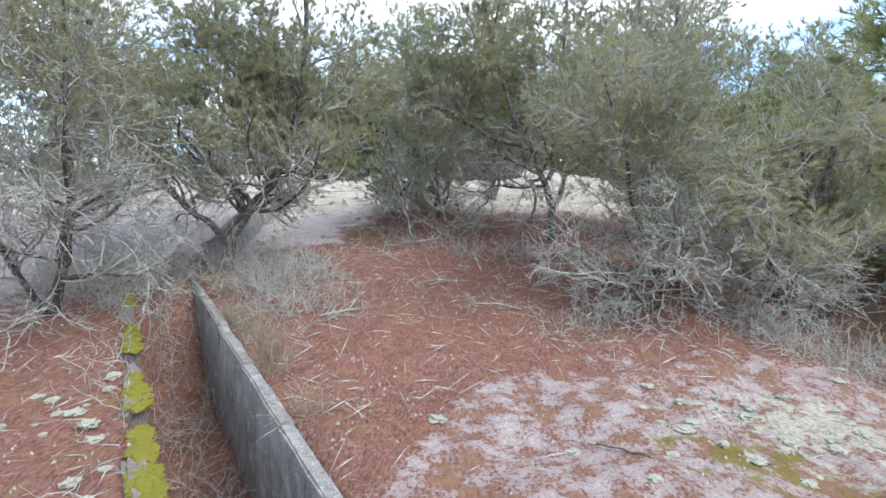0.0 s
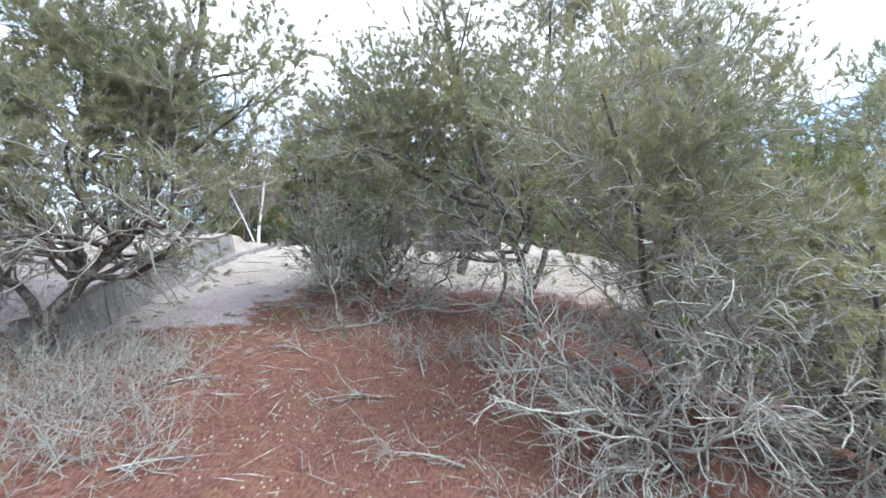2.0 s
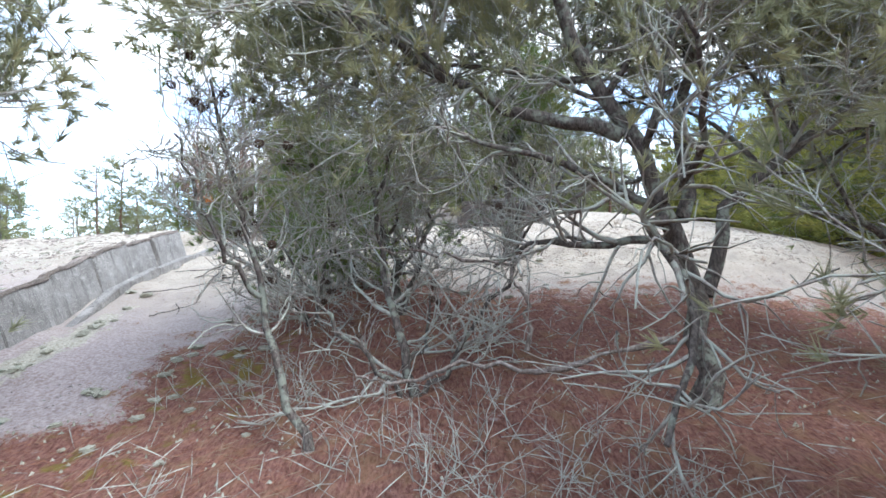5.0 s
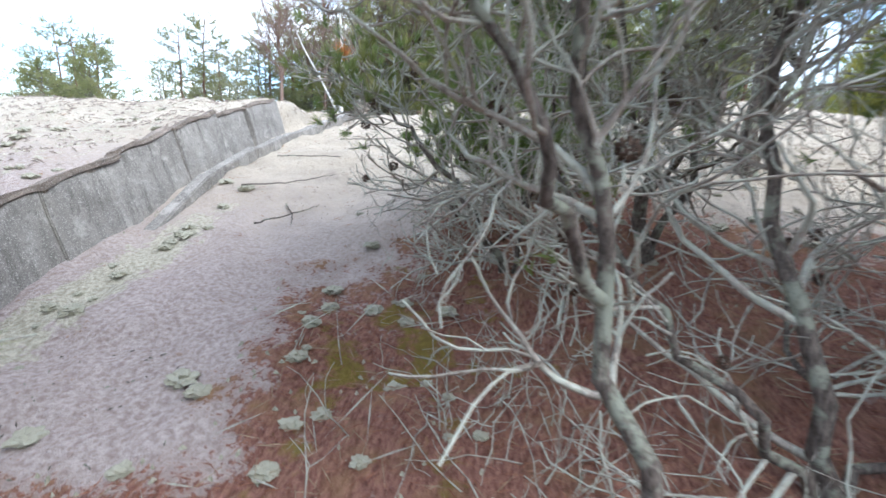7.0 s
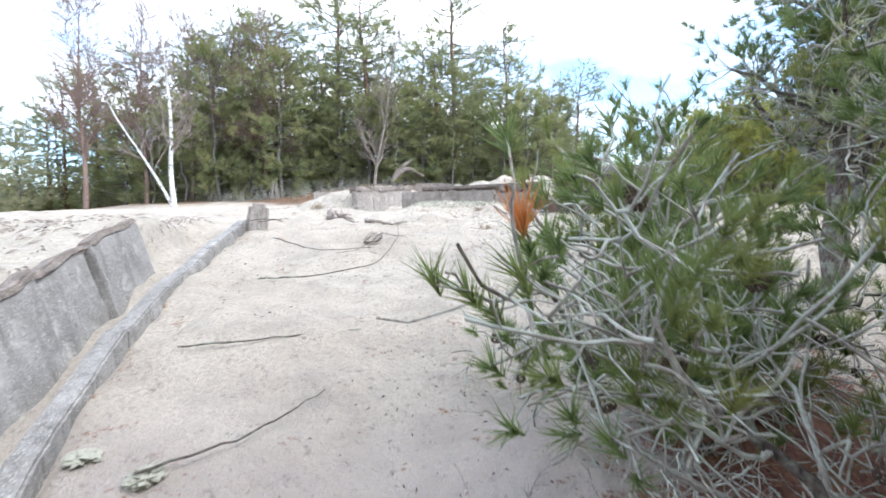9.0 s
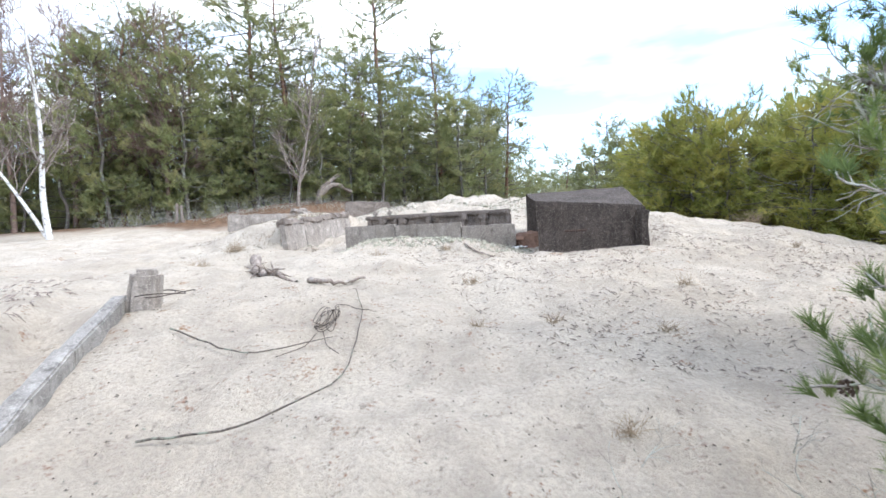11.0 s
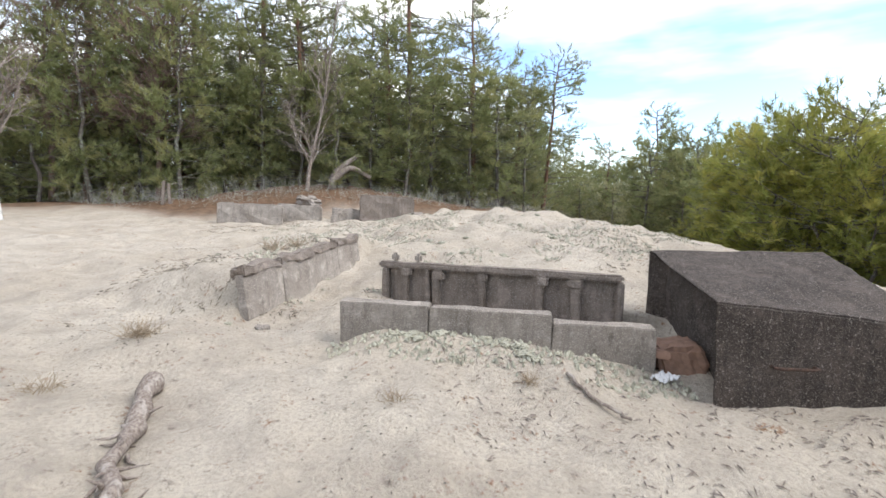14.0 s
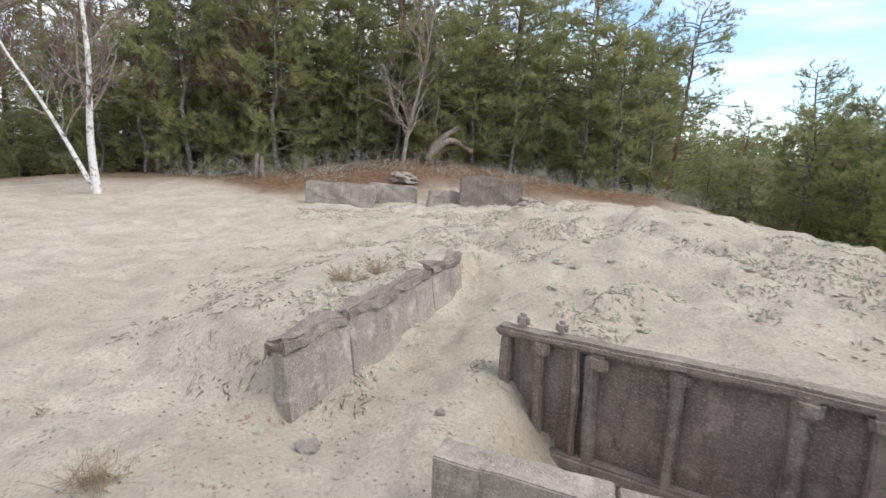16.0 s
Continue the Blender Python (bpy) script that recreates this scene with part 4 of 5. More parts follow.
def scatter(kinds, spots, labels, group, rng, lo=0.8, hi=1.2):
    used = set()
    for x, y in spots:
        i = rng.integers(0, len(kinds))
        m = pose(x, y, gz(x, y) - 0.05, rng.uniform(-3, 3), rng.uniform(-3, 3), rng.uniform(0, 360))
        s = rng.uniform(lo, hi) * (0.68 if x < -14.5 else 0.85 if x > 9 and y > 40 else 1.0)
        src = kinds[i]
        if i not in used:
            used.add(i)
            ob = src
            ob.matrix_basis = m
        else:
            ob = copy_thing(src, m)
        ob.scale = (s, s, s * rng.uniform(0.9, 1.1))
        tagged(ob, labels[i], "tree", group)
    for i, src in enumerate(kinds):
        if i not in used:
            src.matrix_basis = pose(40 + i * 3, 60, gz(40 + i * 3, 60))
            tagged(src, labels[i], "tree", group)


def forests():
    rng = np.random.default_rng(5)
    tall = [far_pine(31, 11, 0.10, 3.0, M_NEEDLE_FAR, 62, M_TRUNK_RED), far_pine(32, 9.5, 0.06, 2.8, M_NEEDLE_FAR, 60, M_TRUNK_RED, lean=0.5),
            far_pine(33, 12, 0.2, 2.8, M_NEEDLE_FAR, 50, M_TRUNK_RED), far_pine(34, 6, 0.03, 2.4, M_NEEDLE_OLIVE, 54, M_BARK)]
    labels = ["tall green scots pine with a reddish trunk", "dense green pine with low boughs", "high-crowned scots pine with a bare lower trunk", "bushy olive-green pine at the forest edge"]
    spots = []
    for k in range(34):
        spots.append((-17 + k * 0.86 + rng.uniform(-0.6, 0.6), 38.8 + rng.uniform(-1.0, 1.5) + 0.010 * (k - 20) ** 2 * 0.4))
    for k in range(15):
        spots.append((-20 + k * 2.3 + rng.uniform(-0.8, 0.8), 43.5 + rng.uniform(-1.5, 2.5)))
    for k in range(16):
        spots.append((-34 + k * 1.15 + rng.uniform(-0.8, 0.8), 37 - k * 0.0 + rng.uniform(-3, 6)))
    for k in range(30):
        spots.append((14 + rng.uniform(0, 26), 45 + rng.uniform(0, 14)))
    for k in range(14):
        spots.append((-46 + k * 2.2, 46 + rng.uniform(-2, 6)))
    scatter(tall, spots, labels, "forest pines", rng, 0.75, 1.15)
    low = [far_pine(41, 3.4, 0.03, 1.5, M_NEEDLE_BRIGHT, 44, M_BARK, 5, 0.17, 0.010, blades=14), far_pine(42, 4.6, 0.05, 1.7, M_NEEDLE_FAR, 46, M_BARK, 6, 0.19, 0.012, blades=12),
           far_pine(43, 6.0, 0.08, 1.9, M_NEEDLE_FAR, 50, M_BARK, 6, 0.2, 0.013, blades=12)]
    labels = ["bright olive dwarf pine at the foot of the dune", "rounded green young pine on low ground", "dark green pine on low ground"]
    spots = [(8.2 + rng.uniform(0, 3.4) + 0.16 * (y - 17), y) for y in np.arange(13.0, 27, 0.4)]
    scatter(low[:1], spots, labels, "dwarf pine thicket", rng, 0.8, 1.2)
    spots = [(12.5 + rng.uniform(0, 5) + 0.16 * (y - 17), y) for y in np.arange(5, 40, 0.8)]
    spots += [(18 + rng.uniform(0, 9) + 0.2 * (y - 17), y) for y in np.arange(6, 60, 1.2)]
    spots += [(9.5 + rng.uniform(-1, 2), y) for y in np.arange(4, 13, 1.2)]
    spots += [(-19 + rng.uniform(-4, 1.5) - 0.1 * y, y) for y in np.arange(4, 30, 1.1)]
    spots += [(-27 + rng.uniform(-6, 2), y) for y in np.arange(2, 40, 1.5)]
    spots += [(x, 36.6 + rng.uniform(-0.5, 0.9)) for x in np.arange(-15, 10, 1.5)]
    spots += [(x, -7 + rng.uniform(-2, 1)) for x in np.arange(-9, 12, 1.8)]
    scatter(low[1:], spots, labels[1:], "young pines", rng, 0.75, 1.25)
    # the far wood that closes the view
    vs, fs, off = [], [], 0
    for k in range(760):
        a, d = (rng.uniform(-1.1, 1.1) if k < 560 else rng.uniform(1.1, 2 * math.pi - 1.1)), rng.uniform(62, 115)
        x, y = math.sin(a) * d, 18 + math.cos(a) * d
        z = gz(x, y)
        h = rng.uniform(7.5, 11) * (0.5 if x < -22 and y > 0 else 1.0)
        n = 56
        p = np.stack([rng.normal(size=n) * 1.3 + x, rng.normal(size=n) * 1.3 + y, z + h * (0.25 + 0.75 * rng.random(n) ** 0.8)], 1)
        dr = rng.normal(size=(n, 3)) + np.array([0, 0, 0.7])
        v, f = tuft(rng, p, dr, 9, 0.75, 0.04, (0.2, 1.3), 0.8)
        vs.append(v)
        fs.append(f + off)
        off += len(v)
    # the depth of the wood behind its first rows
    for k in range(430):
        x, y = (rng.uniform(-42, 9), rng.uniform(42.5, 54)) if k < 300 else (rng.uniform(10, 46), rng.uniform(46, 64))
        z, h, n = gz(x, y), rng.uniform(5.0, 8.5) * (0.45 if x < -15 else 1.0), 60
        p = np.stack([rng.normal(size=n) * 1.1 + x, rng.normal(size=n) * 1.1 + y, z + h * rng.random(n)], 1)
        v, f = tuft(rng, p, rng.normal(size=(n, 3)) + np.array([0, 0, 0.6]), 9, 0.5, 0.035, (0.2, 1.2), 0.8)
        vs.append(v)
        fs.append(f + off)
        off += len(v)
    tagged(new("far_wood", fast_mesh("far_wood", np.concatenate(vs), np.concatenate(fs), M_NEEDLE_FAR, False)), "distant green pine wood closing the view", "forest", kind="stuff")


def bare_tree(name, label, stems, seed, r, limbs, limb_len, branches, twigs, m_trunk, m_twig, angle=50, lift=0.08):
    rng = np.random.default_rng(seed)
    base = Vector(stems[0][0])
    inv = -np.array(base)
    th = empty(name, pose(*base), label, "tree")
    p0 = np.stack([line_of(s, 14) for s in stems])
    r0 = np.stack([r * (1 if i == 0 else 0.65) * np.linspace(1, 0.18, 14) for i in range(len(stems))])
    p1, r1 = sprout(rng, p0, r0, limbs, 9, limb_len, angle, lift, 0.16, 0.3)
    p2, r2 = sprout(rng, p1, r1, branches, 6, limb_len * 0.5, 40, lift, 0.2, 0.2)
    p3, r3 = sprout(rng, p2, np.maximum(r2, 0.006), twigs, 4, limb_len * 0.3, 35, lift, 0.2, 0.2)
    v, f = tubes([(p0 + inv, r0, 9)])
    child(new("trunk", fast_mesh("trunk", v, f, m_trunk)), th)
    v, f = tubes([(p1 + inv, r1, 5), (p2 + inv, np.maximum(r2, 0.012), 3), (p3 + inv, np.maximum(r3, 0.007), 3)])
    tagged(child(new("twig_mass", fast_mesh("twig_mass", v, f, m_twig)), th), kind="stuff")
    return th


def dry_shoot(x, y, z):
    """A shoot of dead orange needles."""
    rng = np.random.default_rng(8)
    p = line_of([(x + 0.25, y + 0.1, z - 0.42), (x + 0.1, y + 0.05, z - 0.2), (x, y, z)], 9)
    th = empty("pine_shoot", pose(*p[0]), "pine shoot with dead orange needles over the path", "branch")
    v, f = tubes([((p - p[0])[None], np.linspace(0.009, 0.004, 9)[None], 6)])
    child(new("stalk", fast_mesh("stalk", v, f, M_BARK)), th)
    up = np.array([[-0.1, 0.0, 1.0]])
    v, f = tuft(rng, (p[-1] - p[0])[None], up, 90, 0.13, 0.0032, (0.15, 0.9), 0.3)
    child(new("dry_tuft", fast_mesh("dry_tuft", v, f, M_NEEDLE_DRY, False)), th, "orange dead needles")
    v, f = tuft(rng, (p[[-2, -3, -4]] - p[0]), np.repeat(up, 3, 0), 60, 0.10, 0.0026, (0.5, 1.1), 0.5)
    child(new("green_tuft", fast_mesh("green_tuft", v, f, M_NEEDLE, False)), th, "living green needles")


near_pines()
dry_shoot(-2.12, 11.05, 1.28)
forests()
bare_tree("birch_tree", "white birch trunk with bare drooping twigs", [rel(-9.4, 31, (-0.12, 0, 1.5), (0.05, 0, 3.2), (-0.1, 0, 5.5), (-0.3, 0, 9.5)), rel(-9.4, 31, (-0.5, 0, 1.0), (-1.2, 0.2, 2.2), (-2.2, 0, 3.9), (-2.8, 0.1, 6.2))], 51, 0.105, 30, 2.2, 140, 700, M_BIRCH, M_DEADWOOD)
bare_tree("birch_tree", "thin pale birch at the forest edge", [rel(-1.3, 35.0, (0.1, 0, 1.0), (0.7, 0, 3.5), (1.2, 0, 7.5))], 52, 0.09, 22, 2.4, 90, 260, M_DEADWOOD, M_DEADWOOD)
for i, (x, y) in enumerate(((-10.5, 37.0), (-8.2, 37.5), (-6.9, 36.8), (-12.3, 36.0), (-14, 34))):
    bare_tree("bare_tree", "leafless brown tree at the forest edge", [rel(x, y, (0.1, 0, 2.0), (-0.1, 0.1, 4.5), (0.2, 0, 8.5))], 53 + i, 0.12, 40, 2.4, 260, 1300, M_BROWN, M_BROWN)


# ---- small things ----
M_STRAW_GREY = make_plain("grey_plant_scraps", (0.15, 0.13, 0.10), (0.34, 0.29, 0.23), 9)

def scrap(name, label, category, pts, r0, r1, material, sides=6, group="", seed=0, knob=0.0):
    """A stick, log or wire lying along pts (x, y, height over the ground)."""
    rng = np.random.default_rng(seed)
    p = line_of([(x, y, gz(x, y) + h) for x, y, h in pts], max(8, 5 * len(pts)))
    p[1:-1] += rng.normal(size=p[1:-1].shape) * knob
    base = p[0].copy()
    r = np.linspace(r0, r1, len(p)) * (1 + rng.normal(size=len(p)) * min(0.25, knob * 12))
    v, f = tubes([((p - base)[None], np.abs(r)[None], sides)])
    ob = new(name, fast_mesh(name, v, f, material))
    ob.location = base
    return tagged(ob, label, category, group)


def grass_tuft(x, y, n, h, seed, spread=0.07, label="small tuft of dry grass in the sand"):
    rng = np.random.default_rng(seed)
    b = np.stack([rng.normal(size=n) * spread * 0.6, rng.normal(size=n) * spread * 0.4, np.zeros(n)], 1)
    d = unit(np.stack([rng.normal(size=n) * 0.55, rng.normal(size=n) * 0.55, np.ones(n) * 0.8], 1))
    p = [b]
    for _ in range(3):
        d = unit(d + np.array([0, 0, -0.18]) + rng.normal(size=d.shape) * 0.12)
        p.append(p[-1] + d * (h / 3) * (0.6 + 0.6 * rng.random(n))[:, None])
    v, f = tubes([(np.stack(p, 1), np.tile(np.array([0.0022, 0.002, 0.0015, 0.0006]), (n, 1)), 3)])
    ob = new("grass_tuft", fast_mesh("grass_tuft", v, f, M_STRAW))
    ob.location = (x, y, gz(x, y) - 0.005)
    return tagged(ob, label, "grass", "grass tufts")


def lump(name, label, category, x, y, size, material, seed, group, flat=0.5, sub=3):
    bm = bmesh.new()
    bmesh.ops.create_icosphere(bm, subdivisions=sub, radius=1)
    for q in bm.verts:
        k = q.co.copy()
        q.co *= 1 + 0.45 * noise.noise(k * 1.7 + Vector((seed, 0, 0))) + 0.45 * noise.noise(k * 4.3 + Vector((0, seed, 0))) + 0.35 * noise.noise(k * 9 + Vector((seed, 1, 0)))
        q.co.z *= flat
    ob = part(name, bm, material, None)
    ob.matrix_world = pose(x, y, gz(x, y) + size * flat * 0.3, 0, 0, seed * 50) @ Matrix.Scale(size, 4)
    return tagged(ob, label, category, group)


def path_things():
    RNG = np.random.default_rng(41)
    W = "weathered grey driftwood root lying on the sand"
    scrap("driftwood_log", W, "wood", [(-2.87, 18.55, 0.06), (-2.84, 18.0, 0.05), (-2.8, 17.3, 0.06), (-2.66, 17.08, 0.04), (-2.44, 16.82, 0.015)], 0.062, 0.013, M_DEADWOOD, 10, "driftwood", 1, 0.017)
    n = 34
    t = RNG.random(n) ** 0.7
    bx, by = np.interp(t, [0, 0.35, 0.6, 1], [-2.87, -2.83, -2.8, -2.62]), np.interp(t, [0, 0.35, 0.6, 1], [18.5, 17.7, 17.3, 17.05])
    b = np.stack([bx, by, height(bx, by) + 0.05], 1) + RNG.normal(size=(n, 3)) * 0.025
    d = unit(RNG.normal(size=(n, 3)) * np.array([1, 1, 0.5]))
    q = np.stack([b, b + d * 0.06, b + d * 0.12 + RNG.normal(size=(n, 3)) * 0.02], 1)
    q = floor_cut(q, 0.004)
    log = bpy.data.objects["driftwood_log"]
    v, f = tubes([(q - np.array(log.location), np.tile(np.array([0.014, 0.010, 0.003]), (n, 1)), 5)])
    tagged(child(new("torn_bark", fast_mesh("torn_bark", v, f, M_DEADWOOD)), log, "torn bark and broken rootlets"), kind="stuff")
    scrap("driftwood_log", "thin dry grey branch lying on the sand", "wood", [(-2.34, 16.6, 0.02), (-2.24, 16.46, 0.04), (-2.0, 16.55, 0.03), (-1.77, 16.68, 0.02)], 0.028, 0.012, M_DEADWOOD, 8, "driftwood", 2, 0.007)
    scrap("dry_stick", "short dark stick near the ruin wall", "stick", [(-0.15, 17.85, 0.02), (-0.07, 17.6, 0.02), (0.05, 17.4, 0.02)], 0.015, 0.009, M_DEADWOOD, 7, "sticks", 3, 0.004)
    for i, pts in enumerate(([(-3.55, 12.9, 0.03), (-3.1, 12.9, 0.02), (-2.5, 13.1, 0.015)], [(-3.35, 14.3, 0.02), (-2.9, 14.2, 0.04), (-2.3, 14.6, 0.03), (-2.0, 15.6, 0.02), (-1.95, 16.2, 0.02)],
                             [(-3.4, 15.6, 0.03), (-2.9, 15.0, 0.04), (-2.3, 15.2, 0.02)], [(-3.4, 11.9, 0.05), (-3.0, 12.1, 0.03), (-2.7, 12.4, 0.02)], [(-2.95, 11.3, 0.02), (-2.75, 11.6, 0.03), (-2.6, 11.75, 0.02)],
                             [(-2.9, 11.75, 0.02), (-2.75, 11.55, 0.03), (-2.65, 11.3, 0.02)], [(1.2, 2.75, 0.02), (1.05, 2.95, 0.02), (0.8, 3.1, 0.02)], [(-2.1, 6.2, 0.03), (-1.6, 6.3, 0.05), (-1.0, 6.25, 0.02)])):
        scrap("dry_stick", "thin curved dry stick on pale sand", "stick", pts, 0.007, 0.003, M_BARK, 5, "sticks", 10 + i, 0.004)
    # wire coil
    rng = np.random.default_rng(9)
    coil = empty("wire_coil", pose(-2.2, 15.6, gz(-2.2, 15.6)), "tangled loops of dark rusty wire on the sand", "wire")
    for i in range(6):
        a = np.linspace(0, math.tau * 0.96, 28)
        cx, cy = -2.28 + rng.normal() * 0.03, 15.5 + rng.normal() * 0.04
        ln, wd, tilt = 0.13 + rng.random() * 0.07, 0.02 + rng.random() * 0.035, radians(62 + rng.normal() * 9)
        u, v = np.cos(a) * ln, np.sin(a) * wd
        x, y = cx + u * math.cos(tilt) - v * math.sin(tilt), cy + u * math.sin(tilt) + v * math.cos(tilt)
        p = np.stack([x, y, height(x, y) + 0.02 + 0.015 * (1 + np.sin(a * 2 + i))], 1)
        vv, ff = tubes([(p[None] - np.array(coil.location), np.full((1, 28), 0.0026), 5)])
        child(new("wire_loop", fast_mesh("wire_loop", vv, ff, M_WIRE)), coil)
    for pts in ([(-2.2, 15.66), (-2.2, 15.85), (-2.08, 15.84), (-2.05, 15.7), (-1.93, 15.6)], [(-2.4, 15.3), (-2.5, 15.1), (-2.7, 14.95)], [(-2.35, 15.35), (-2.36, 15.1), (-2.3, 14.9)]):
        p = line_of([(x, y, gz(x, y) + 0.025) for x, y in pts], 16)
        vv, ff = tubes([(p[None] - np.array(coil.location), np.full((1, 16), 0.0026), 5)])
        child(new("wire_end", fast_mesh("wire_end", vv, ff, M_WIRE)), coil)
    a = np.linspace(0, 13, 60)
    p = np.stack([-3.62 + 0.17 * np.cos(a) + 0.012 * a, 16.2 + 0.15 * np.sin(a), gz(-3.6, 16.2) + 0.12 + 0.015 * np.sin(a * 1.7)], 1)
    vv, ff = tubes([(p[None] - p[0], np.full((1, 60), 0.004), 5)])
    ob = new("wire_coil", fast_mesh("wire_coil", vv, ff, M_WIRE))
    ob.location = p[0]
    tagged(ob, "rusty wire wound round the kerb's end post", "wire")
    # crumpled paper
    bm = bmesh.new()
    bmesh.ops.create_grid(bm, x_segments=10, y_segments=8, size=0.5)
    for q in bm.verts:
        q.co = Vector((q.co.x * 0.2, q.co.y * 0.14, 0.035 + 0.035 * noise.noise(q.co * 5) + 0.02 * noise.noise(q.co * 13)))
    bmesh.ops.solidify(bm, geom=bm.faces[:], thickness=0.002)
    ob = part("paper_scrap", bm, M_PAPER, None)
    ob.matrix_world = pose(0.68, 17.82, gz(0.68, 17.82), 0, 0, 20)
    tagged(ob, "crumpled white paper scrap on sand by the bunker", "litter")
    for i, (x, y, n, h, sp) in enumerate(((-0.74, 16.3, 50, 0.13, 0.08), (-1.35, 17.9, 40, 0.12, 0.08), (-3.15, 19.4, 90, 0.2, 0.12), (-3.6, 18.7, 50, 0.13, 0.12), (-2.2, 21.6, 70, 0.25, 0.1), (-1.9, 21.9, 60, 0.25, 0.08), (-0.4, 17.9, 40, 0.12, 0.06),
                                             (6.0, 18.4, 90, 0.4, 0.12), (-1.05, 13.6, 40, 0.12, 0.07), (-0.6, 15.0, 30, 0.12, 0.06), (0.2, 14.6, 30, 0.12, 0.06), (-1.15, 15.2, 24, 0.1, 0.05), (1.2, 15.4, 30, 0.15, 0.06), (4.0, 16.2, 30, 0.15, 0.06))):
        grass_tuft(x, y, n, h, 60 + i, sp)
    for i in range(16):
        s = random.uniform(0.1, 0.95)
        x, y = TRENCH_A[0] + (TRENCH_B[0] - TRENCH_A[0]) * s + 0.22, TRENCH_A[1] + (TRENCH_B[1] - TRENCH_A[1]) * s + 0.1
        grass_tuft(x + random.uniform(-0.05, 0.15), y, 70, random.uniform(0.2, 0.4), 90 + i, 0.10, "bleached dry grass hanging over the trench wall")
    # lichen cushions
    rng = np.random.default_rng(21)
    spots = [(-3.35 + rng.normal() * 0.1, 9.0 + rng.random() * 3.0) for _ in range(34)]
    spots += [(-1.2 + s * 1.1 + rng.normal() * 0.06, 18.75 - s * 0.55 + rng.normal() * 0.07) for s in rng.random(22)]
    spots += [(-1.7 + rng.normal() * 0.5, 9.9 + rng.normal() * 0.7) for _ in range(30)]
    spots += [(2.4 + rng.normal() * 0.9, 3.4 + rng.normal() * 0.6) for _ in range(40)]
    spots += [(-2.6 + rng.normal() * 0.6, 3.2 + rng.normal() * 0.5) for _ in range(24)]
    spots += [(0.3 + rng.normal() * 1.0, 11.6 + rng.normal() * 0.6) for _ in range(26)]
    spots += [(rng.normal() * 1.4, 22.0 + rng.normal() * 1.2) for _ in range(40)]
    spots += [(-5.5 + rng.normal() * 0.8, 11 + rng.normal() * 1.8) for _ in range(50)]
    for i, (x, y) in enumerate(spots):
        if trench_side(x, y)[0] > -0.05 and trench_side(x, y)[0] < 0.65 and y < 7:
            continue
        lump("lichen_cushion", "pale grey-green lichen cushion on the ground", "lichen", x, y, rng.uniform(0.018, 0.062), M_LICHEN, i * 1.3, "lichen cushions", 0.45, 3)
    for i in range(16):
        s = rng.random()
        lump("concrete_fragment", "small broken concrete fragment beside the old walls", "rubble", -2.3 + s * 3.6 + rng.normal() * 0.25, 19.7 - s * 1.5 + rng.normal() * 0.3, rng.uniform(0.03, 0.08), M_CONC, i * 2.1 + 400, "rubble", 0.6, 2)
    for i, (x, y, sz) in enumerate(((1.9, 30.2, 0.3), (2.6, 30.6, 0.25), (2.2, 29.8, 0.2), (-1.3, 33.5, 0.4))):
        lump("concrete_fragment", "weathered concrete boulder on the far sand", "rubble", x, y, sz, M_CONC, i * 3.1 + 500, "rubble", 0.5, 3)
    # dead wood in the pines
    scrap("fallen_branch", "bare grey fallen bough lying over the needles", "wood", [(1.75, 8.85, 0.5), (1.1, 8.8, 0.42), (0.5, 8.85, 0.42), (0.1, 8.85, 0.3), (-0.2, 8.9, 0.32)], 0.02, 0.008, M_DEADWOOD, 7, "fallen boughs", 31, 0.02)
    scrap("fallen_branch", "elbowed dead bough above the red litter", "wood", [(0.9, 9.15, 0.35), (0.92, 9.2, 0.7), (0.75, 9.2, 0.95), (0.3, 9.25, 1.0), (-0.1, 9.3, 1.05)], 0.017, 0.007, M_DEADWOOD, 7, "fallen boughs", 32, 0.02)
    for i, (x, y, a) in enumerate(((1.2, 6.5, 20), (0.6, 7.6, 100), (-0.7, 7.9, 150), (1.5, 7.5, 60), (-1.4, 5.5, 10), (0.2, 6.9, 200), (0.9, 5.6, 170), (0.4, 9.9, 30), (-0.7, 10.2, 80), (0.9, 10.5, 140), (-1.8, 6.8, 40))):
        rng2 = np.random.default_rng(200 + i)
        ca, sa = math.cos(radians(a)), math.sin(radians(a))
        main = line_of([(x, y, gz(x, y) + 0.02), (x + 0.25 * ca, y + 0.25 * sa, gz(x + 0.25 * ca, y + 0.25 * sa) + 0.07), (x + 0.6 * ca, y + 0.6 * sa, gz(x + 0.6 * ca, y + 0.6 * sa) + 0.06)], 9)[None]
        r0 = np.linspace(0.012, 0.004, 9)[None]
        q1, r1 = sprout(rng2, main, r0, 11, 6, 0.38, 50, 0.03, 0.25, 0.1, 0.7)
        q2, r2 = sprout(rng2, q1, r1, 34, 4, 0.18, 45, 0.03, 0.3, 0.2, 0.8)
        q1, q2 = floor_cut(q1, 0.01), floor_cut(q2, 0.01)
        o = main[0, 0].copy()
        v, f = tubes([(main - o, r0, 5), (q1 - o, r1, 4), (q2 - o, np.maximum(r2, 0.0015), 3)])
        ob = new("dead_branch", fast_mesh("dead_branch", v, f, M_TWIG))
        ob.location = o
        tagged(ob, "silvery dead pine branch lying on red needles", "wood", "dead branches")
    st = empty("tree_stump", pose(*on(-0.3, 35.6)), "splintered pale stump with broken limbs at the forest edge", "stump")
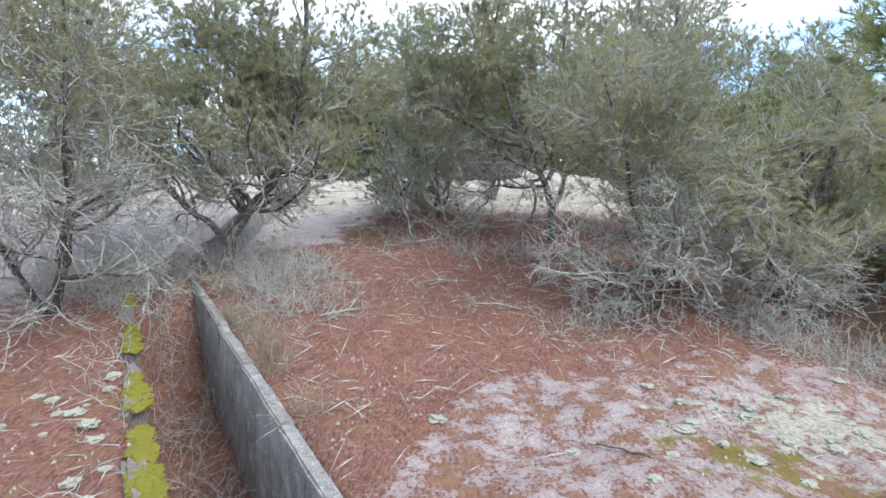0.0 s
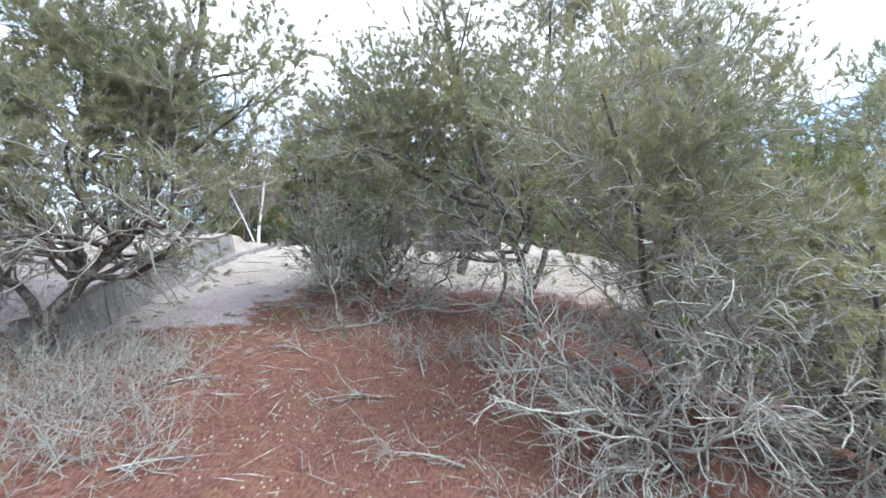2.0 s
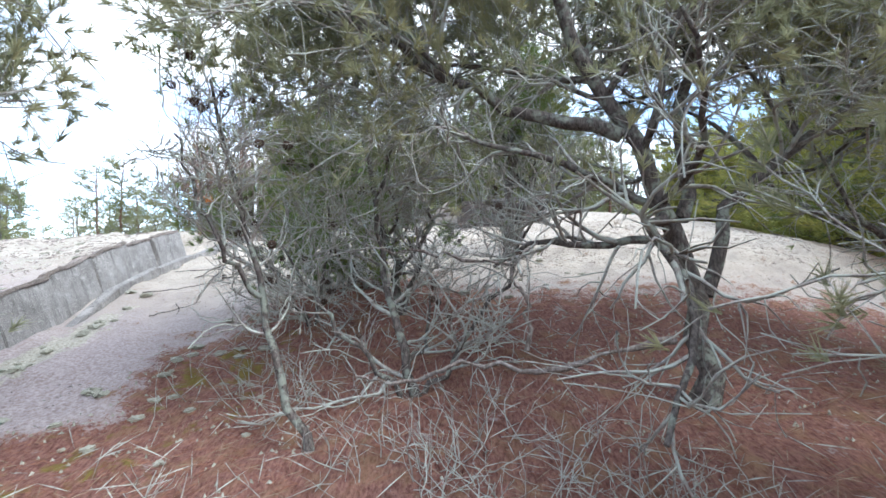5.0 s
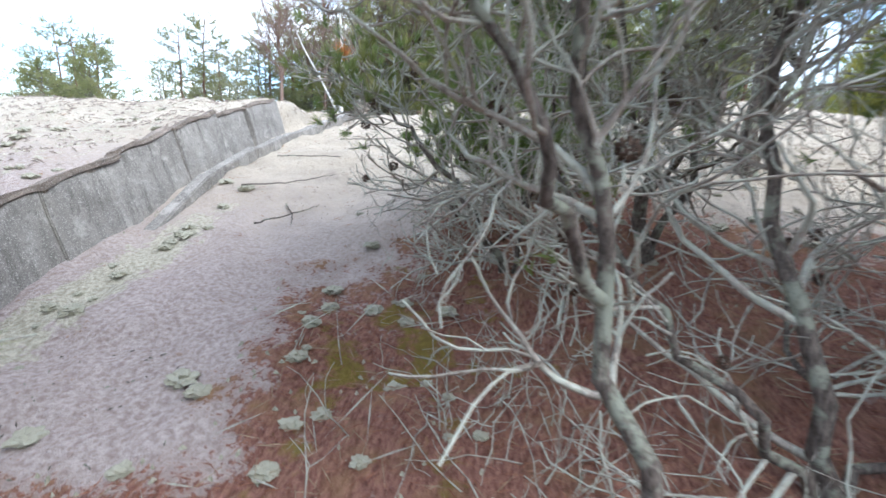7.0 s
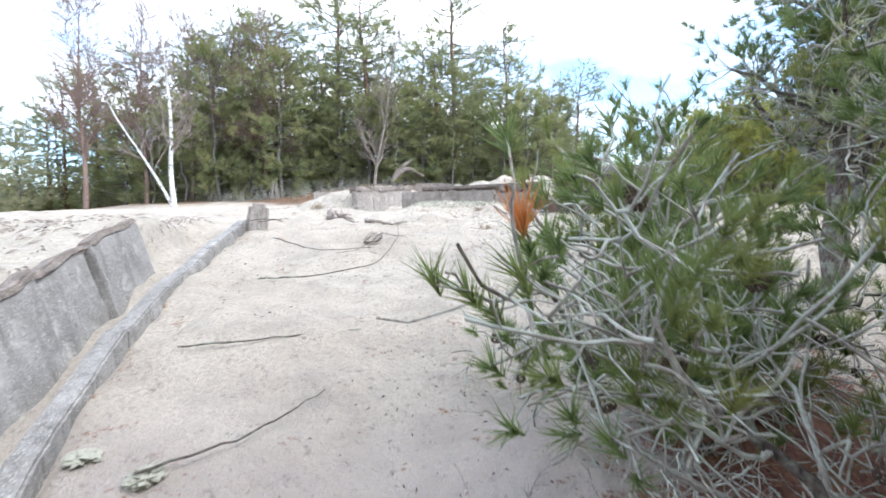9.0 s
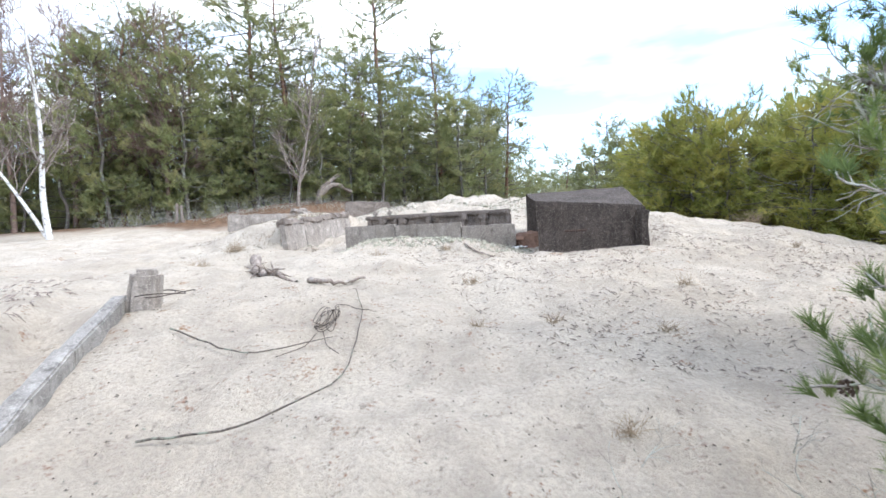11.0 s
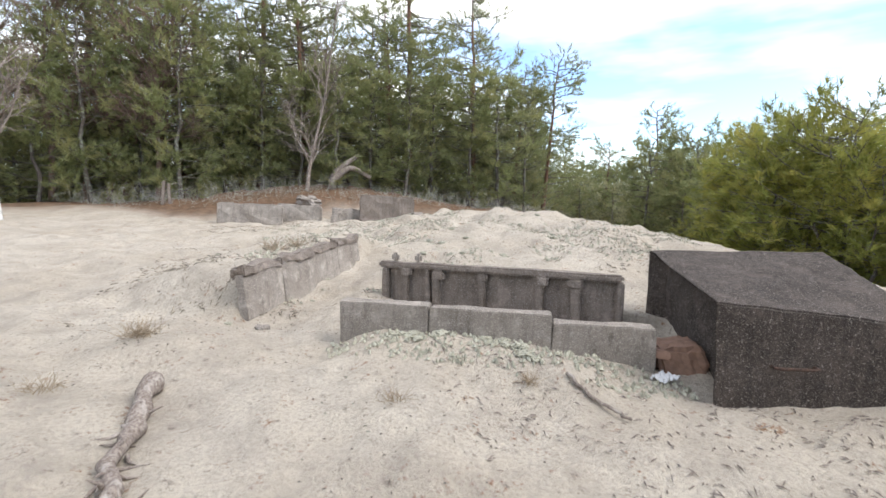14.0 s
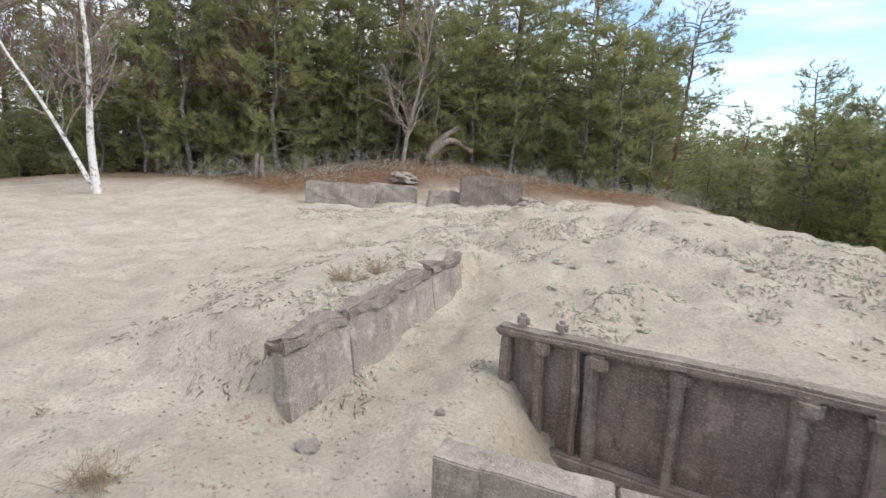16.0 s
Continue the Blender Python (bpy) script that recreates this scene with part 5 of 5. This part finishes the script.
    for i, pts in enumerate(([(0, 0, -0.1), (0.1, 0, 0.6), (0.6, 0, 1.0), (1.1, 0.1, 1.35)], [(0, 0, 0.2), (0.5, 0, 0.75), (0.9, 0, 0.85), (1.6, 0.1, 0.45)])):
        v, f = tubes([(line_of(pts, 12)[None], np.linspace(0.16, 0.08, 12)[None], 8)])
        child(new("broken_limb", fast_mesh("broken_limb", v, f, M_DEADWOOD)), st)


def dead_brush(x, y, n, h, seed, spread=0.35):
    """Dry grey undergrowth: thin forked stalks."""
    rng = np.random.default_rng(seed)
    bx, by = x + rng.normal(size=n) * spread, y + rng.normal(size=n) * spread
    p = [np.stack([bx, by, height(bx, by) - 0.01], 1)]
    d = unit(np.stack([rng.normal(size=n) * 0.6, rng.normal(size=n) * 0.6, np.ones(n) * 0.7], 1))
    for _ in range(5):
        d = unit(d + rng.normal(size=d.shape) * 0.3)
        p.append(p[-1] + d * (h / 5) * (0.5 + 0.7 * rng.random(n))[:, None])
    p = floor_cut(np.stack(p, 1), 0.0)
    r = np.tile(np.linspace(0.004, 0.0018, 6), (n, 1))
    q, rq = sprout(rng, p, r, n * 3, 4, h * 0.4, 45, 0.02, 0.3, 0.2, 0.8)
    ok = clear_of_walk(q, 0.3)
    q, rq = floor_cut(q[ok], 0.0), np.maximum(rq[ok], 0.0013)
    ok = clear_of_walk(p, 0.3)
    p, r = p[ok], r[ok]
    o = np.array([x, y, gz(x, y)])
    v, f = tubes([(p - o, r, 3), (q - o, rq, 3)])
    ob = new("dead_shrub", fast_mesh("dead_shrub", v, f, M_TWIG))
    ob.location = o
    tagged(ob, "dry leafless grey undergrowth beside the path", "shrub", "dead shrubs")


def litter_stuff():
    rng = np.random.default_rng(77)

    def blades(name, label, n, xr, yr, keep, ln, wd, material, dz=0.004, tilt=0.25):
        x, y = rng.uniform(*xr, n), rng.uniform(*yr, n)
        ok = keep(x, y)
        x, y = x[ok], y[ok]
        n = len(x)
        a = rng.random(n) * math.tau
        l = ln * (0.5 + rng.random(n))
        dx, dy = np.cos(a) * l / 2, np.sin(a) * l / 2
        px, py = -np.sin(a) * wd, np.cos(a) * wd
        up = rng.random(n) * tilt * l
        z0, z1 = height(x - dx, y - dy) + dz, height(x + dx, y + dy) + dz + up
        zm = np.maximum((z0 + z1) / 2, height(x, y) + dz) + wd
        b = np.stack([np.stack([x - dx, y - dy, z0], 1), np.stack([x + px, y + py, zm - wd], 1), np.stack([x, y, zm + wd], 1), np.stack([x - px, y - py, zm - wd], 1), np.stack([x + dx, y + dy, z1], 1)], 1)
        i = np.arange(n)[:, None] * 5
        f = np.concatenate([i + np.array(q) for q in ((0, 1, 2), (0, 2, 3), (4, 2, 1), (4, 3, 2))])
        tagged(new(name, fast_mesh(name, b.reshape(-1, 3), f, material, False)), label, "litter", kind="stuff")

    red = lambda x, y: litter_at(x, y) > 0.45 + 0.3 * rng.random(len(x))
    blades("needle_litter", "fallen red-brown pine needles under the trees", 38000, (-4, 4), (2.4, 12.5), red, 0.07, 0.0016, M_FALLEN)
    blades("straw_litter", "bleached straw and fine twigs on the needles", 6000, (-4, 4), (2.4, 12.5), red, 0.12, 0.0016, M_STRAW, 0.008, 0.5)
    blades("twig_litter", "small grey twigs scattered on the ground", 1500, (-4, 4), (2.4, 12.8), red, 0.22, 0.0035, M_TWIG, 0.012, 0.6)
    pale = lambda x, y: (litter_at(x, y) < 0.3) & (rough_relief(x * 0.37, y * 0.37) > 0.0) & (x > wall_x(y) + 0.3)
    blades("sand_debris", "dark plant crumbs scattered over the sand", 9000, (-5, 6.5), (9, 27), pale, 0.022, 0.0035, M_BARK, 0.004, 0.2)
    back = lambda x, y: rough_relief(x * 0.5 + 3, y * 0.5) > 0.006
    blades("dry_plant_scraps", "dry grey plant scraps on the dune behind the ruin", 16000, (-4, 6), (20.2, 33), back, 0.065, 0.006, M_STRAW_GREY, 0.004, 0.3)
    blades("bank_scraps", "dry plant scraps on the pale bank", 2500, (-9, -4.4), (9, 18), lambda x, y: x > -9, 0.08, 0.007, M_DEADWOOD, 0.004, 0.3)
    blades("dry_leaf_debris", "dark dry plant bits on the dune's open slope", 6000, (-1.0, 6.5), (12.5, 19), lambda x, y: (rough_relief(x * 0.6, y * 0.6) > 0.0) & (litter_at(x, y) < 0.2), 0.05, 0.005, M_DEADWOOD, 0.004, 0.35)
    blades("lichen_scraps", "pale lichen scraps on the hummocks behind the ruin", 9000, (-2.5, 5), (20.5, 30), back, 0.05, 0.016, M_LICHEN, 0.0, 0.3)
    blades("foot_lichen", "pale lichen and dark crumbs along the front wall", 1500, (-1.7, 0.8), (17.6, 19.1), lambda x, y: np.abs(-(x + 1.55) * 0.467 * -1 + (y - 19.2) * 0.884 + 0.32) < 0.14 + 0.1 * rng.random(len(x)), 0.045, 0.014, M_LICHEN, 0.0, 0.4)
    # low lichen crumbs: small rough pyramids
    blades("lichen_crumbs", "pale lichen crumbs on sand and litter", 7000, (-6.5, 5), (2.4, 12.5), lambda x, y: (rough_relief(x * 0.8, y * 0.8) > 0.012) & ((x < wall_x(y)) | (litter_at(x, y) > 0.2) | (y < 5)), 0.028, 0.009, M_LICHEN, 0.0, 0.1)


path_things()
for i, (x, y, n, h) in enumerate(((-2.3, 6.4, 150, 0.75), (-1.7, 5.8, 110, 0.6), (-2.9, 7.6, 120, 0.6), (-2.1, 7.4, 110, 0.5), (-3.9, 6.9, 110, 0.7), (0.2, 8.5, 60, 0.5), (-1.1, 11.9, 50, 0.35), (-0.7, 12.5, 50, 0.35), (-1.35, 11.3, 40, 0.3), (1.1, 8.2, 70, 0.5), (-0.9, 9.6, 60, 0.5), (3.4, 5.0, 120, 0.6), (4.4, 4.8, 120, 0.6), (1.7, 5.2, 80, 0.45), (-4.6, 7.4, 120, 0.9), (-5.2, 6.6, 140, 1.0), (-5.6, 7.6, 120, 1.0), (-4.2, 6.3, 120, 0.9), (-1.35, 2.9, 50, 0.35), (-2.0, 3.9, 70, 0.4), (-2.7, 4.9, 80, 0.45), (-3.3, 5.8, 80, 0.5))):
    dead_brush(x, y, n, h, 300 + i)
for i in range(40):
    x = -9 + i * 0.5 + random.uniform(-0.2, 0.2)
    dead_brush(x, 34.6 + random.uniform(-0.6, 1.2), 26, random.uniform(0.5, 1.1), 400 + i, 0.45)
litter_stuff()
